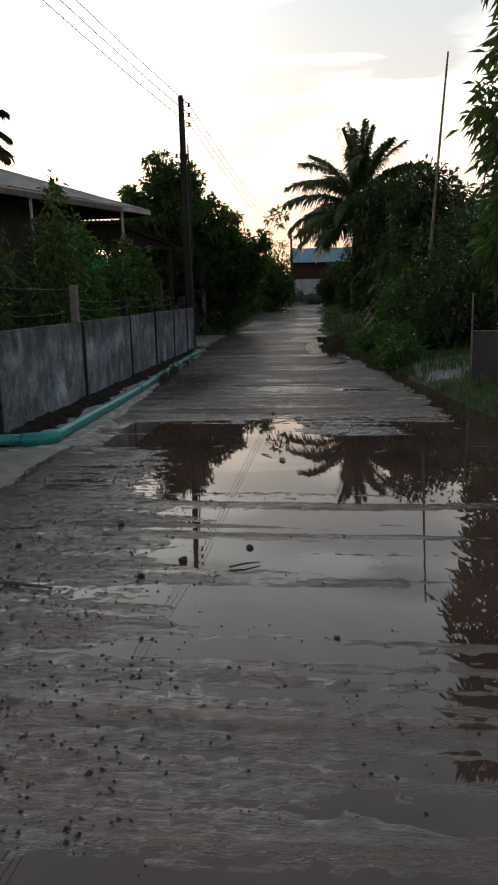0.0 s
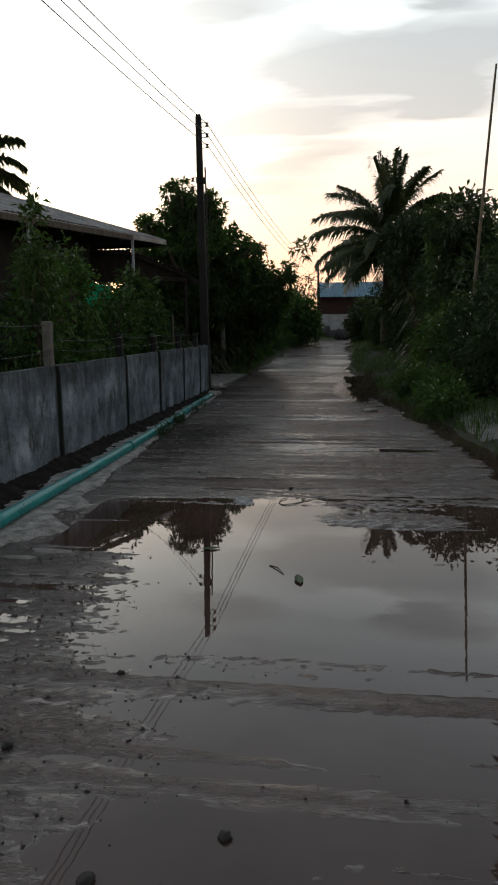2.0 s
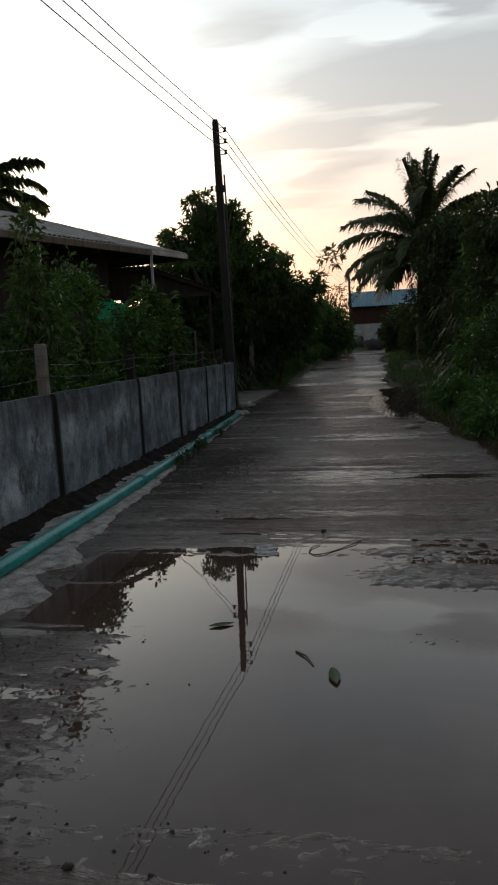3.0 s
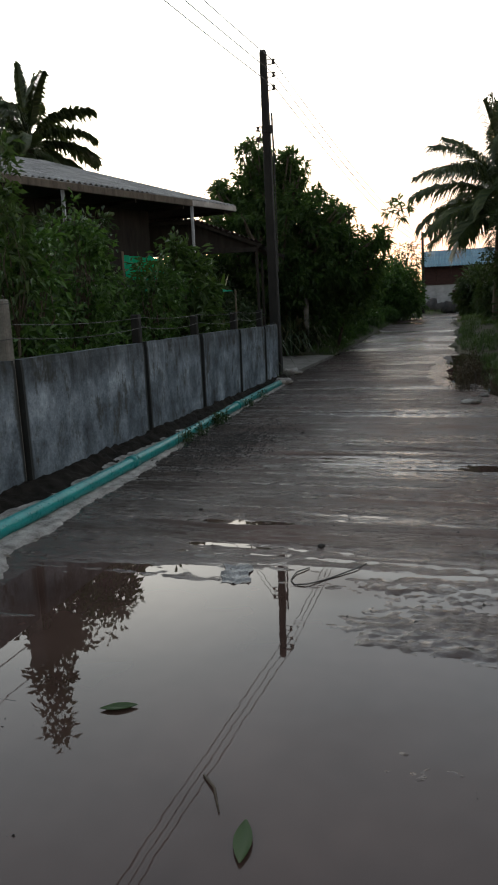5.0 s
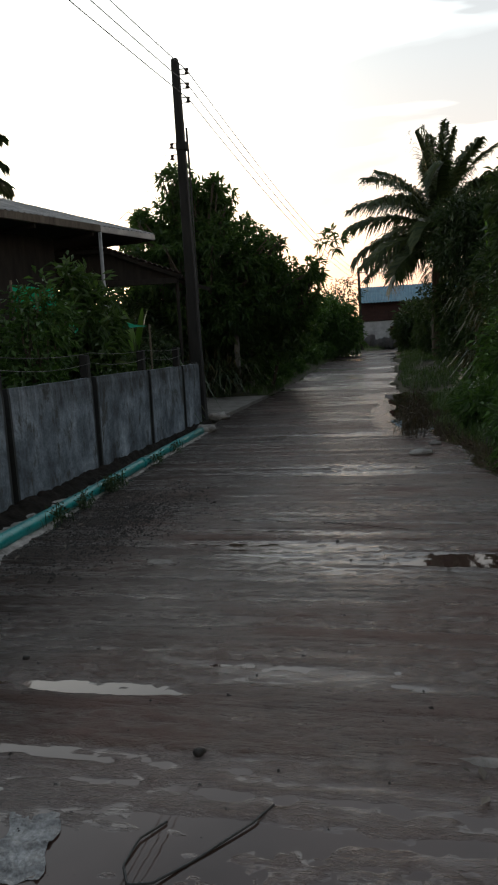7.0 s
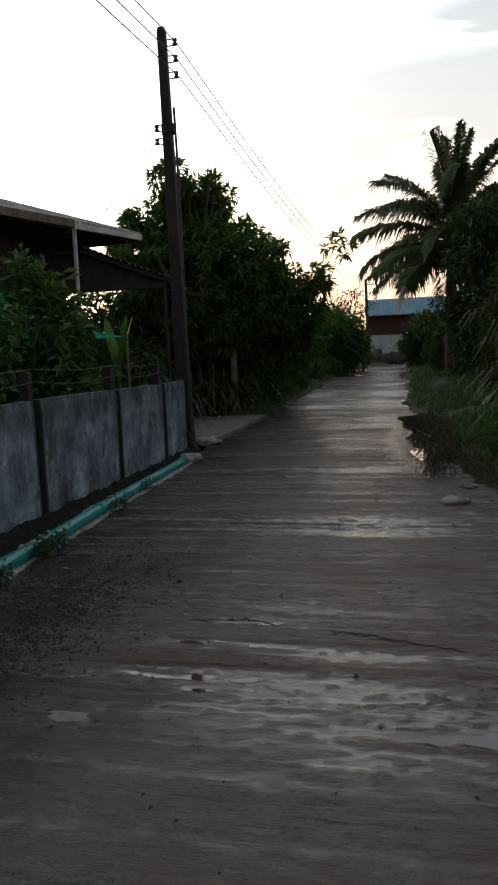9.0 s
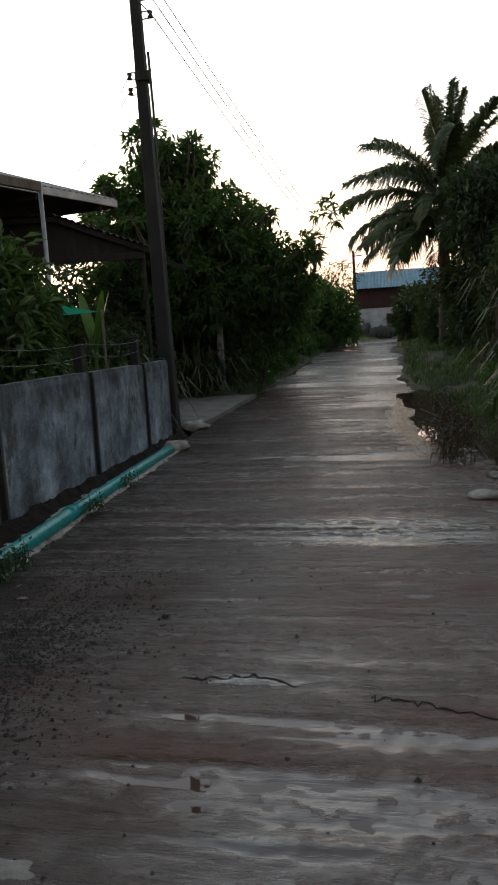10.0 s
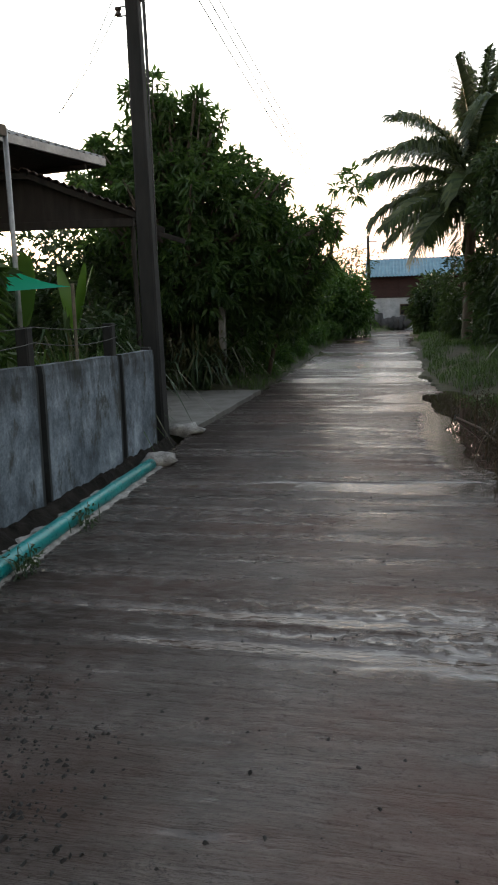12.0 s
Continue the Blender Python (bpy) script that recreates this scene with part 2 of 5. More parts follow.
def wall_render():
    """Cement render with grey-blue cast, run-down streaks, dark mould along top and foot."""
    m, n, b, _ = material("cement_render")
    p = world_pos(n)
    runs = n.noise(n.scaled(p, (1.6, 1.6, 0.75)), 2.2, 7.0, 0.70)
    blot = n.noise(p, 1.9, 6.0, 0.66)
    fine = n.noise(p, 45, 3.0, 0.65)
    f = n.math("ADD", n.math("MULTIPLY", runs, 0.35), n.math("ADD", n.math("MULTIPLY", blot, 0.5), n.math("MULTIPLY", fine, 0.15)))
    base = n.ramp(f, [(0.37, (0.030, 0.038, 0.046)), (0.46, (0.098, 0.125, 0.155)), (0.54, (0.205, 0.250, 0.300)), (0.63, (0.41, 0.48, 0.56))])
    mould = n.ramp(n.noise(n.scaled(p, (2.6, 2.6, 1.3)), 1.6, 7.0, 0.74), [(0.53, grey(0)), (0.62, grey(0.9))])
    base = n.mix(mould, base, (0.05, 0.055, 0.05, 1))
    grime = n.add("ShaderNodeAttribute")
    grime.attribute_name = "grime"
    drip = n.noise(n.scaled(p, (4.0, 7.0, 0.55)), 1.6, 6.0, 0.70)
    black = n.ramp(n.math("MULTIPLY", grime.outputs["Fac"], n.math("ADD", drip, 0.42)), [(0.40, grey(0)), (0.72, grey(0.94))])
    n.link(n.mix(black, base, (0.016, 0.018, 0.017, 1)), b.inputs["Base Color"])
    b.inputs["Roughness"].default_value = 0.85
    bump(n, b, n.math("ADD", n.math("MULTIPLY", blot, 0.5), n.math("MULTIPLY", fine, 0.5)), 0.5, 0.006)
    return m


M_ROAD = concrete_road()
M_WATER = muddy_water()
M_FILM = rippled_water()
M_WALL = wall_render()
M_POST = plain("old_concrete", (0.10, 0.095, 0.085), (0.26, 0.25, 0.23), 5, 0.9)
M_SLAB = plain("grey_concrete", (0.13, 0.12, 0.11), (0.27, 0.26, 0.245), 3, 0.75, relief=0.5, depth=0.01)
M_MORTAR = plain("pale_mortar", (0.10, 0.093, 0.087), (0.52, 0.50, 0.48), 9, 0.9, relief=0.7, depth=0.012)
M_WORN = plain("worn_mortar", (0.15, 0.135, 0.125), (0.33, 0.31, 0.29), 22, 0.6, relief=0.8, depth=0.012)
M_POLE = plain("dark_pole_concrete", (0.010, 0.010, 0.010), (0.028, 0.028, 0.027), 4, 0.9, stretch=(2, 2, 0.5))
M_PIPE = plain("teal_plastic", (0.006, 0.18, 0.185), (0.012, 0.31, 0.315), 4, 0.34, relief=0.1, depth=0.002)
M_SOIL = plain("dark_soil", (0.008, 0.007, 0.006), (0.034, 0.029, 0.025), 9, 0.9, relief=1.0, depth=0.05, spec=0.15)
M_VERGE = plain("grassy_earth", (0.020, 0.026, 0.012), (0.07, 0.07, 0.035), 2.5, 0.9, relief=0.9, depth=0.03)
M_STONE = plain("dark_pebble", (0.006, 0.005, 0.005), (0.026, 0.023, 0.021), 25, 0.6)
M_BARK = plain("bark", (0.05, 0.04, 0.03), (0.15, 0.12, 0.09), 6, 0.9, relief=0.8, depth=0.02, stretch=(2, 2, 0.4))
M_BAMBOO = plain("old_bamboo", (0.10, 0.085, 0.06), (0.24, 0.20, 0.14), 6, 0.7)
M_ZINC = plain("weathered_zinc", (0.20, 0.20, 0.20), (0.42, 0.42, 0.42), 2.0, 0.5, 0.6, 0.2)
M_RUST = plain("rusty_sheet", (0.025, 0.017, 0.014), (0.085, 0.052, 0.042), 3.0, 0.75, 0.2)
# near-black base colour for what stands under the two roofs
M_DARKWOOD = plain("near_black_timber", (0.012, 0.010, 0.009), (0.04, 0.033, 0.028), 4, 0.9, stretch=(2, 2, 0.4))
M_TIMBER = plain("weathered_timber", (0.07, 0.055, 0.045), (0.19, 0.16, 0.13), 5, 0.85, stretch=(2, 2, 0.4))
M_STEEL = plain("galvanised_steel", (0.22, 0.22, 0.22), (0.4, 0.4, 0.4), 8, 0.5, 0.7)
M_PORCELAIN = plain("brown_porcelain", (0.03, 0.02, 0.016), (0.07, 0.045, 0.035), 9, 0.25)
M_CABLE = plain("black_cable", (0.015, 0.015, 0.015), (0.04, 0.04, 0.04), 9, 0.6)
M_NET = leaf_material("green_shade_net", (0.010, 0.42, 0.27), (0.015, 0.55, 0.36), 0.55, 0.8)
M_BLUEROOF = plain("blue_painted_sheet", (0.06, 0.17, 0.26), (0.12, 0.28, 0.38), 2.5, 0.5)
M_REDWALL = plain("red_brown_boards", (0.026, 0.009, 0.008), (0.052, 0.019, 0.017), 3, 0.75, stretch=(1, 1, 4))
M_WHITE = plain("dirty_white_paint", (0.28, 0.30, 0.33), (0.55, 0.58, 0.62), 2.5, 0.8)
M_DARKBOARD = plain("dark_fibre_board", (0.035, 0.036, 0.04), (0.085, 0.085, 0.09), 3, 0.8)
M_GLASSDARK = plain("dark_window_pane", (0.01, 0.01, 0.012), (0.02, 0.02, 0.024), 2, 0.1, relief=0.0)
M_BAG = plain("clear_plastic_film", (0.03, 0.03, 0.032), (0.36, 0.37, 0.38), 9, 0.12, relief=0.8, depth=0.01)
M_BLUETARP = plain("pale_blue_tarp", (0.22, 0.34, 0.46), (0.36, 0.48, 0.58), 3, 0.5)
L_MANGO = leaf_material("mango_leaf", (0.031, 0.070, 0.025), (0.096, 0.166, 0.053), 0.45)
L_SHRUB = leaf_material("shrub_leaf", (0.030, 0.074, 0.019), (0.101, 0.203, 0.047))
L_LIME = leaf_material("bright_leaf", (0.028, 0.060, 0.018), (0.085, 0.150, 0.040), 0.30)
L_DARK = leaf_material("deep_leaf", (0.019, 0.041, 0.016), (0.057, 0.097, 0.035))
L_PALM = leaf_material("palm_leaf", (0.030, 0.057, 0.022), (0.095, 0.128, 0.047), 0.2)
L_STRAW = leaf_material("straw_leaf", (0.05, 0.06, 0.025), (0.13, 0.12, 0.06), 0.25)
L_GRASS = leaf_material("grass_blade", (0.034, 0.074, 0.019), (0.101, 0.176, 0.047), 0.25, 0.6)
L_BANANA = leaf_material("banana_leaf", (0.06, 0.15, 0.03), (0.12, 0.24, 0.05), 0.4)
L_LITTER = leaf_material("dead_leaf", (0.035, 0.028, 0.02), (0.20, 0.17, 0.14), 0.0, 0.8)
L_REED = leaf_material("reddish_weed_leaf", (0.030, 0.022, 0.012), (0.085, 0.065, 0.03), 0.2)


# ---------------------------------------------------------------- mesh helpers
class Build:
    """Collects vertices and faces of one mesh."""

    def __init__(self):
        self.v, self.f, self.n = [], [], 0

    def add(self, verts, faces):
        verts = np.asarray(verts, float)
        self.v.append(verts)
        self.f.extend([tuple(int(i) + self.n for i in face) for face in faces])
        self.n += len(verts)

    def grid(self, pts):
        """pts: array (rows, columns, 3)."""
        r, c = pts.shape[:2]
        k = np.arange(r * c).reshape(r, c)
        quads = np.stack([k[:-1, :-1], k[:-1, 1:], k[1:, 1:], k[1:, :-1]], -1).reshape(-1, 4)
        self.add(pts.reshape(-1, 3), quads.tolist())

    def many(self, verts, face_pattern):
        """verts: array (count, k, 3), each with the same faces."""
        count, k = verts.shape[:2]
        base = (np.arange(count) * k)[:, None]
        for face in face_pattern:
            self.f.extend(map(tuple, (base + np.array(face)[None] + self.n).tolist()))
        self.v.append(verts.reshape(-1, 3))
        self.n += count * k

    def tube(self, path, radii, sides=8, caps=True, squash=1.0):
        path = np.asarray(path, float)
        radii = np.broadcast_to(np.asarray(radii, float), (len(path),))
        tang = np.gradient(path, axis=0)
        tang /= np.linalg.norm(tang, axis=1)[:, None] + 1e-9
        ref = np.array([0, 0, 1.0]) if abs(tang[0][2]) < 0.9 else np.array([1.0, 0, 0])
        side = np.cross(tang, ref)
        side /= np.linalg.norm(side, axis=1)[:, None] + 1e-9
        up = np.cross(side, tang)
        a = np.arange(sides) / sides * 2 * np.pi
        ring = path[:, None] + radii[:, None, None] * (np.cos(a)[None, :, None] * side[:, None] + squash * np.sin(a)[None, :, None] * up[:, None])
        n0, m = len(path), sides
        faces = [(i * m + j, i * m + (j + 1) % m, (i + 1) * m + (j + 1) % m, (i + 1) * m + j) for i in range(n0 - 1) for j in range(m)]
        if caps:
            faces += [tuple(range(m))[::-1], tuple((n0 - 1) * m + j for j in range(m))]
        self.add(ring.reshape(-1, 3), faces)

    def box(self, lo, hi, c=0.006, m=None):
        """A box with chamfered edges."""
        lo, hi = np.array(lo, float), np.array(hi, float)
        bm = bmesh.new()
        bmesh.ops.create_cube(bm, size=1.0)
        for vert in bm.verts:
            vert.co = Vector([lo[i] if vert.co[i] < 0 else hi[i] for i in range(3)])
        if c:
            bmesh.ops.bevel(bm, geom=list(bm.edges), offset=c, segments=1, affect="EDGES")
        if m is not None:
            bm.transform(m)
        bm.verts.index_update()
        self.add([v.co[:] for v in bm.verts], [[v.index for v in f.verts] for f in bm.faces])
        bm.free()

    def mesh(self, name, mat, smooth=False):
        me = bpy.data.meshes.new(name)
        me.from_pydata(np.concatenate(self.v).tolist() if self.v else [], [], self.f)
        me.materials.append(mat)
        if smooth:
            me.polygons.foreach_set("use_smooth", [True] * len(me.polygons))
        me.update()
        return me


def part(name, b, mat, parent=None, label="", smooth=False):
    """Links a Build or a mesh as one object, under parent if given."""
    me = b.mesh(name, mat, smooth) if isinstance(b, Build) else b
    ob = new(name, me)
    if parent is not None:
        ob.parent = parent
        ob.matrix_parent_inverse = parent.matrix_world.inverted()
    if label:
        ob["label"] = label
    return ob


def thing(name, label, category, at=(0, 0, 0), group="", kind=""):
    e = new(name)
    e.empty_display_size = 0.2
    e.matrix_world = Matrix.Translation(at)
    e.matrix_basis = Matrix.Translation(at)
    bpy.context.view_layer.update()
    return tagged(e, label, category, group, kind)


def value_noise(x, y, seed):
    """Smooth lattice noise in 0..1 on arrays."""
    rs = np.random.RandomState(seed)
    tab = rs.rand(256, 256)
    xi, yi = np.floor(x).astype(int), np.floor(y).astype(int)
    fx, fy = x - xi, y - yi
    fx, fy = fx * fx * (3 - 2 * fx), fy * fy * (3 - 2 * fy)
    a, b = tab[xi % 256, yi % 256], tab[(xi + 1) % 256, yi % 256]
    c, d = tab[xi % 256, (yi + 1) % 256], tab[(xi + 1) % 256, (yi + 1) % 256]
    return (a * (1 - fx) + b * fx) * (1 - fy) + (c * (1 - fx) + d * fx) * fy


def fractal(x, y, seed, octaves=4):
    s, amp, tot = 0.0, 1.0, 0.0
    for k in range(octaves):
        s = s + amp * value_noise(x * 2 ** k, y * 2 ** k, seed + k)
        tot += amp
        amp *= 0.55
    return s / tot


def smooth_step(a, b, x):
    u = np.clip((x - a) / (b - a), 0, 1)
    return u * u * (3 - 2 * u)


def rise(y):
    """The lane climbs gently towards its far end."""
    return 0.75 * smooth_step(24.0, 46.0, np.asarray(y, float))


def lane_left(y):
    return np.interp(y, [-30, 4, 8, 12, 17, 20, 28, 34, 39, 44, 50], [-2.5, -2.5, -2.55, -2.75, -3.05, -3.3, -3.2, -3.0, -2.6, -1.7, -0.2])


def lane_right(y):
    y = np.asarray(y, float)
    ragged = (0.09 * np.sin(1.3 * y) + 0.06 * np.sin(3.1 * y + 1.0) + 0.03 * np.sin(7.3 * y)) * smooth_step(11.0, 14.0, y)
    return ragged + np.interp(y, [-30, 2, 6, 9, 14, 16, 20, 25, 32, 44, 50], [2.2, 2.1, 1.9, 1.75, 1.25, 0.75, 0.45, 0.40, 0.45, 0.55, 1.6])


# ---------------------------------------------------------------- ground, lane and standing water
def pool(x, y, cx, cy, rx, ry, p=4.0):
    """1 inside a rounded patch, fading to 0 outside."""
    d = (np.abs((x - cx) / rx) ** p + np.abs((y - cy) / ry) ** p) ** (1 / p)
    return 1 - smooth_step(0.45, 1.35, d)


def wetness(x, y):
    """How far the lane is dished: 1 under standing water, 0 on the crown."""
    y = y + 0.15
    d = np.full(np.broadcast(x, y).shape, 0.10)
    main = pool(x, y, 0.3, 5.2, 2.0, 2.05) * smooth_step(-0.55, 0.35, x - (-0.55 - 0.34 * (y - 1.0)))
    d = np.maximum(d, 1.15 * main)
    d = np.maximum(d, 0.95 * pool(x, y, -1.5, 6.1, 1.1, 0.95))
    d = np.maximum(d, 0.80 * pool(x, y, 0.3, 1.75, 1.7, 0.5) * smooth_step(-1.2, -0.3, x))
    d = np.maximum(d, 0.84 * pool(x, y, 0.5, 2.8, 1.9, 1.1))
    d = np.maximum(d, 0.56 * pool(x, y, 0.3, 0.6, 2.0, 1.5))
    d = np.maximum(d, 0.42 * pool(x, y, -1.6, 3.0, 0.9, 2.4))
    d = d - 0.62 * pool(x, y, 0.45, 6.35, 0.75, 0.42, 2.0)
    d = d - 0.25 * pool(x, y, 0.2, 2.75, 1.6, 0.10, 2.0) - 0.25 * pool(x, y, 0.5, 3.45, 1.2, 0.09, 2.0)
    for cx, cy, rx, ry, a in ((-0.5, 7.45, 1.0, 0.07, 0.44), (-1.0, 7.95, 0.5, 0.08, 0.44), (-0.3, 9.85, 1.5, 0.55, 0.28),
                              (0.1, 9.8, 0.5, 0.35, 0.40), (0.85, 9.85, 0.6, 0.24, 0.72), (-0.9, 10.24, 0.6, 0.09, 0.50), (-0.25, 10.2, 0.6, 0.10, 0.40), (-0.8, 10.62, 0.5, 0.04, 0.44), (-0.8, 10.93, 0.4, 0.04, 0.5), (-0.85, 13.38, 1.2, 0.07, 0.66), (-0.6, 13.22, 1.3, 0.06, 0.64),
                              (-0.9, 13.06, 1.1, 0.07, 0.68), (0.1, 13.2, 0.6, 0.3, 0.47), (-0.65, 16.3, 1.2, 0.16, 0.90), (0.15, 16.35, 0.6, 0.26, 0.95), (0.40, 20.0, 0.55, 3.8, 1.15),
                              (-0.15, 22.0, 0.75, 0.6, 0.95), (-0.05, 23.4, 0.8, 0.9, 0.95), (-1.5, 24.0, 0.35, 0.16, 0.7), (-1.2, 26.9, 2.2, 0.6, 0.85)):
        d = np.maximum(d, a * pool(x, y, cx, cy, rx, ry, 2.5))
    # merging shallow sheets where the lane begins to climb
    far = fractal(x * 0.30 + 4.0, y * 0.62, 631, 3) + 0.10 * smooth_step(-1.8, 0.3, x)
    d = np.maximum(d, 1.0 * smooth_step(0.46, 0.60, far) * smooth_step(26.0, 29.0, y) * (1 - smooth_step(42.0, 44.0, y)))
    return d - 0.25 * pool(x, y, -0.3, 12.1, 2.4, 0.75, 2.0)


RIDGES = [(6.06, 0.05), (5.32, 0.05), (4.6, 0.045), (3.59, 0.07), (3.23, 0.10), (2.83, 0.06), (2.32, 0.03), (1.87, 0.09), (1.69, 0.05), (1.04, 0.10), (0.8, 0.06), (0.49, 0.10),
          (7.32, 0.05), (7.7, 0.06), (9.55, 0.05), (9.9, 0.04), (10.2, 0.05), (12.85, 0.05), (13.1, 0.04)]


def cross_ridges(x, y):
    """Screed ridges that run across the lane and break the water into strips."""
    h = np.zeros(np.broadcast(x, y).shape)
    for k, (yk, wide) in enumerate(RIDGES):
        near = np.abs(y - yk) < 0.2 + 2 * wide
        if not near.any():
            continue
        xs, ys = x[near], y[near]
        wob = 0.18 * (fractal(xs * 0.8 + 5.3 * k, xs * 0 + k, 300 + k, 2) - 0.5) + 0.02 * (xs + 0.5)
        keep = smooth_step(0.42, 0.66, fractal(xs * 0.75 + 2.7 * k, xs * 0 + 3.1 * k, 340 + k, 3))
        h[near] += (0.008 if yk < 6.5 else 0.016) * keep * np.exp(-((ys - yk - wob) / (wide * 0.55)) ** 2)
    return h


SHOALS = [(0.45, 6.62, 0.85, 0.30, 1.0), (0.5, 6.2, 0.7, 0.28, 1.0), (0.6, 5.22, 0.95, 0.13, 1.1), (0.05, 4.24, 0.55, 0.10, 0.9), (-0.2, 3.62, 1.1, 0.12, 0.6),
          (-0.1, 3.25, 1.2, 0.10, 0.5), (-1.35, 4.2, 0.4, 0.6, 0.8), (0.4, 2.3, 0.9, 0.12, 0.5),
          (-1.6, 2.3, 0.9, 1.6, 0.75), (-1.0, 0.4, 1.3, 0.6, 0.6), (-0.6, 13.15, 1.5, 0.3, 0.6), (0.2, 9.9, 0.9, 0.3, 0.4), (-1.0, 10.2, 0.7, 0.12, 0.35)]


def shoals(x, y):
    """Stretches where crumbs of rough concrete stand out of the shallow water."""
    s = np.zeros(np.broadcast(x, y).shape)
    for cx, cy, rx, ry, a in SHOALS:
        s = np.maximum(s, a * pool(x, y, cx, cy, rx, ry, 2.0))
    return s


def lane_height(x, y):
    s = shoals(x, y)
    crumb = fractal(x * 24 + 4, y * 42, 57, 3) - 0.5
    streak = fractal(x * 0.5 + 3.1, y * 5.5, 11, 5) - 0.5
    broad = fractal(x * 0.5, y * 0.55, 23, 3) - 0.5
    ridge = fractal(x * 0.5 + 9, y * 14.0, 37, 2) - 0.5
    fine = fractal(x * 13, y * 26, 51, 2) - 0.5
    return 0.0125 - 0.0255 * wetness(x, y) + 0.0250 * streak + 0.009 * broad + 0.0105 * ridge + (0.0075 + 0.004 * smooth_step(6.9, 7.4, y)) * fine + cross_ridges(x, y) + s * (0.008 + 0.034 * crumb)


def ground_height(x, y):
    """Soil and grass round the lane; one sheet to the horizon."""
    left, right = lane_left(y), lane_right(y)
    off_l, off_r = left - x, x - right
    z = np.full(np.broadcast(x, y).shape, -0.10)
    z = np.where(off_l > -0.1, -0.05 + 0.20 * smooth_step(-0.1, 0.75, off_l), z)
    dip = 0.16 * pool(x, y, 1.05, 19.3, 0.75, 4.6, 3.0) + 0.10 * pool(x, y, 2.1, 4.6, 0.6, 3.4, 3.0)
    bank = -0.04 + 0.09 * smooth_step(23.5, 25.5, y) + 0.16 * smooth_step(0.05, 0.9, off_r) + 0.22 * smooth_step(0.6, 3.0, off_r)
    z = np.where(off_r > -0.1, bank - dip, z)
    z = z - 0.40 * pool(x, y, -3.40, 18.75, 0.34, 0.42, 3.0)
    z = np.where((off_l > -0.1) & (((x > -3.42) & (y > 5.0) & (y < 18.1)) | ((x > -7.4) & (y > 3.1) & (y < 5.05))), -0.08, z)
    z = np.where((x > -5.5) & (x < -3.0) & (y > 19.3) & (y < 24.1), -0.12, z)
    lump = (fractal(x * 1.1, y * 1.1, 71, 4) - 0.5) * 0.13
    near = np.clip(np.maximum(off_l, off_r) * 1.6, 0, 1)
    return z + lump * near + rise(y)


def build_ground():
    near_x = np.concatenate([np.linspace(-9, -4.2, 25), np.linspace(-4.0, -2.2, 25), np.linspace(-2.0, 0.0, 6), np.linspace(0.2, 3.6, 46), np.linspace(3.8, 9, 26)])
    xs = np.concatenate([[-1500, -600, -250, -120, -60, -35, -20, -13], near_x, [13, 20, 35, 60, 120, 250, 600, 1500]])
    near_y = np.concatenate([np.linspace(-6, 0, 20), np.linspace(0.2, 30, 260), np.linspace(30.4, 56, 64)])
    ys = np.concatenate([[-1500, -600, -250, -100, -50, -25, -12], near_y, [64, 80, 110, 170, 300, 700, 1500]])
    X, Y = np.meshgrid(xs, ys)
    b = Build()
    b.grid(np.stack([X, Y, ground_height(X, Y)], -1))
    tagged(part("ground", b, M_VERGE, smooth=True), "dark earth with sparse grass along the lane", "ground", kind="structure")


def build_lane():
    b = Build()
    ys = np.concatenate([np.linspace(-14, -1.5, 60), np.linspace(-1.48, 18, 1150), np.linspace(18.03, 30, 420), np.linspace(30.1, 50, 150)])
    u = np.linspace(0, 1, 220)
    left, right = lane_left(ys) - 0.05, lane_right(ys) + 0.05
    X = left[:, None] + (right - left)[:, None] * u[None]
    Y = np.repeat(ys[:, None], len(u), 1)
    Z = lane_height(X, Y) + rise(Y)
    edge = np.minimum(u, 1 - u)[None] * (right - left)[:, None]
    Z = Z - 0.02 * (1 - smooth_step(0.0, 0.15, edge)) * (fractal(X * 3, Y * 2, 81, 2))
    top = np.stack([X, Y, Z], -1)
    skirt_l, skirt_r = top[:, :1].copy(), top[:, -1:].copy()
    skirt_l[..., 2] -= 0.16
    skirt_r[..., 2] -= 0.16
    b.grid(np.concatenate([skirt_l, top, skirt_r], 1))
    # soaked stretches hold a damp sheen above the water line
    sheen = pool(X, Y, 0.0, 9.9, 0.9, 0.55, 2.0) + pool(X, Y, -0.25, 13.15, 1.0, 0.5, 2.0) + 0.8 * pool(X, Y, -0.4, 16.3, 1.5, 0.3, 2.0) + 0.5 * pool(X, Y, -0.7, 10.3, 0.8, 0.25, 2.0)
    soaked = (Z - rise(Y)) * (0.36 + 0.64 * smooth_step(6.6, 7.8, Y)) - 0.006 * sheen
    lane = part("road", b, M_ROAD, smooth=True)
    side = np.full((len(ys), 1), 0.05)
    for name, values in (("above_water", np.concatenate([side, soaked, side], 1)), ("from_left_edge", np.concatenate([side, X - left[:, None], side], 1))):
        lane.data.attributes.new(name, "FLOAT", "POINT").data.foreach_set("value", values.ravel().astype(np.float32))
    tagged(lane, "wet grey concrete lane with transverse ridges and puddles", "road", kind="structure")


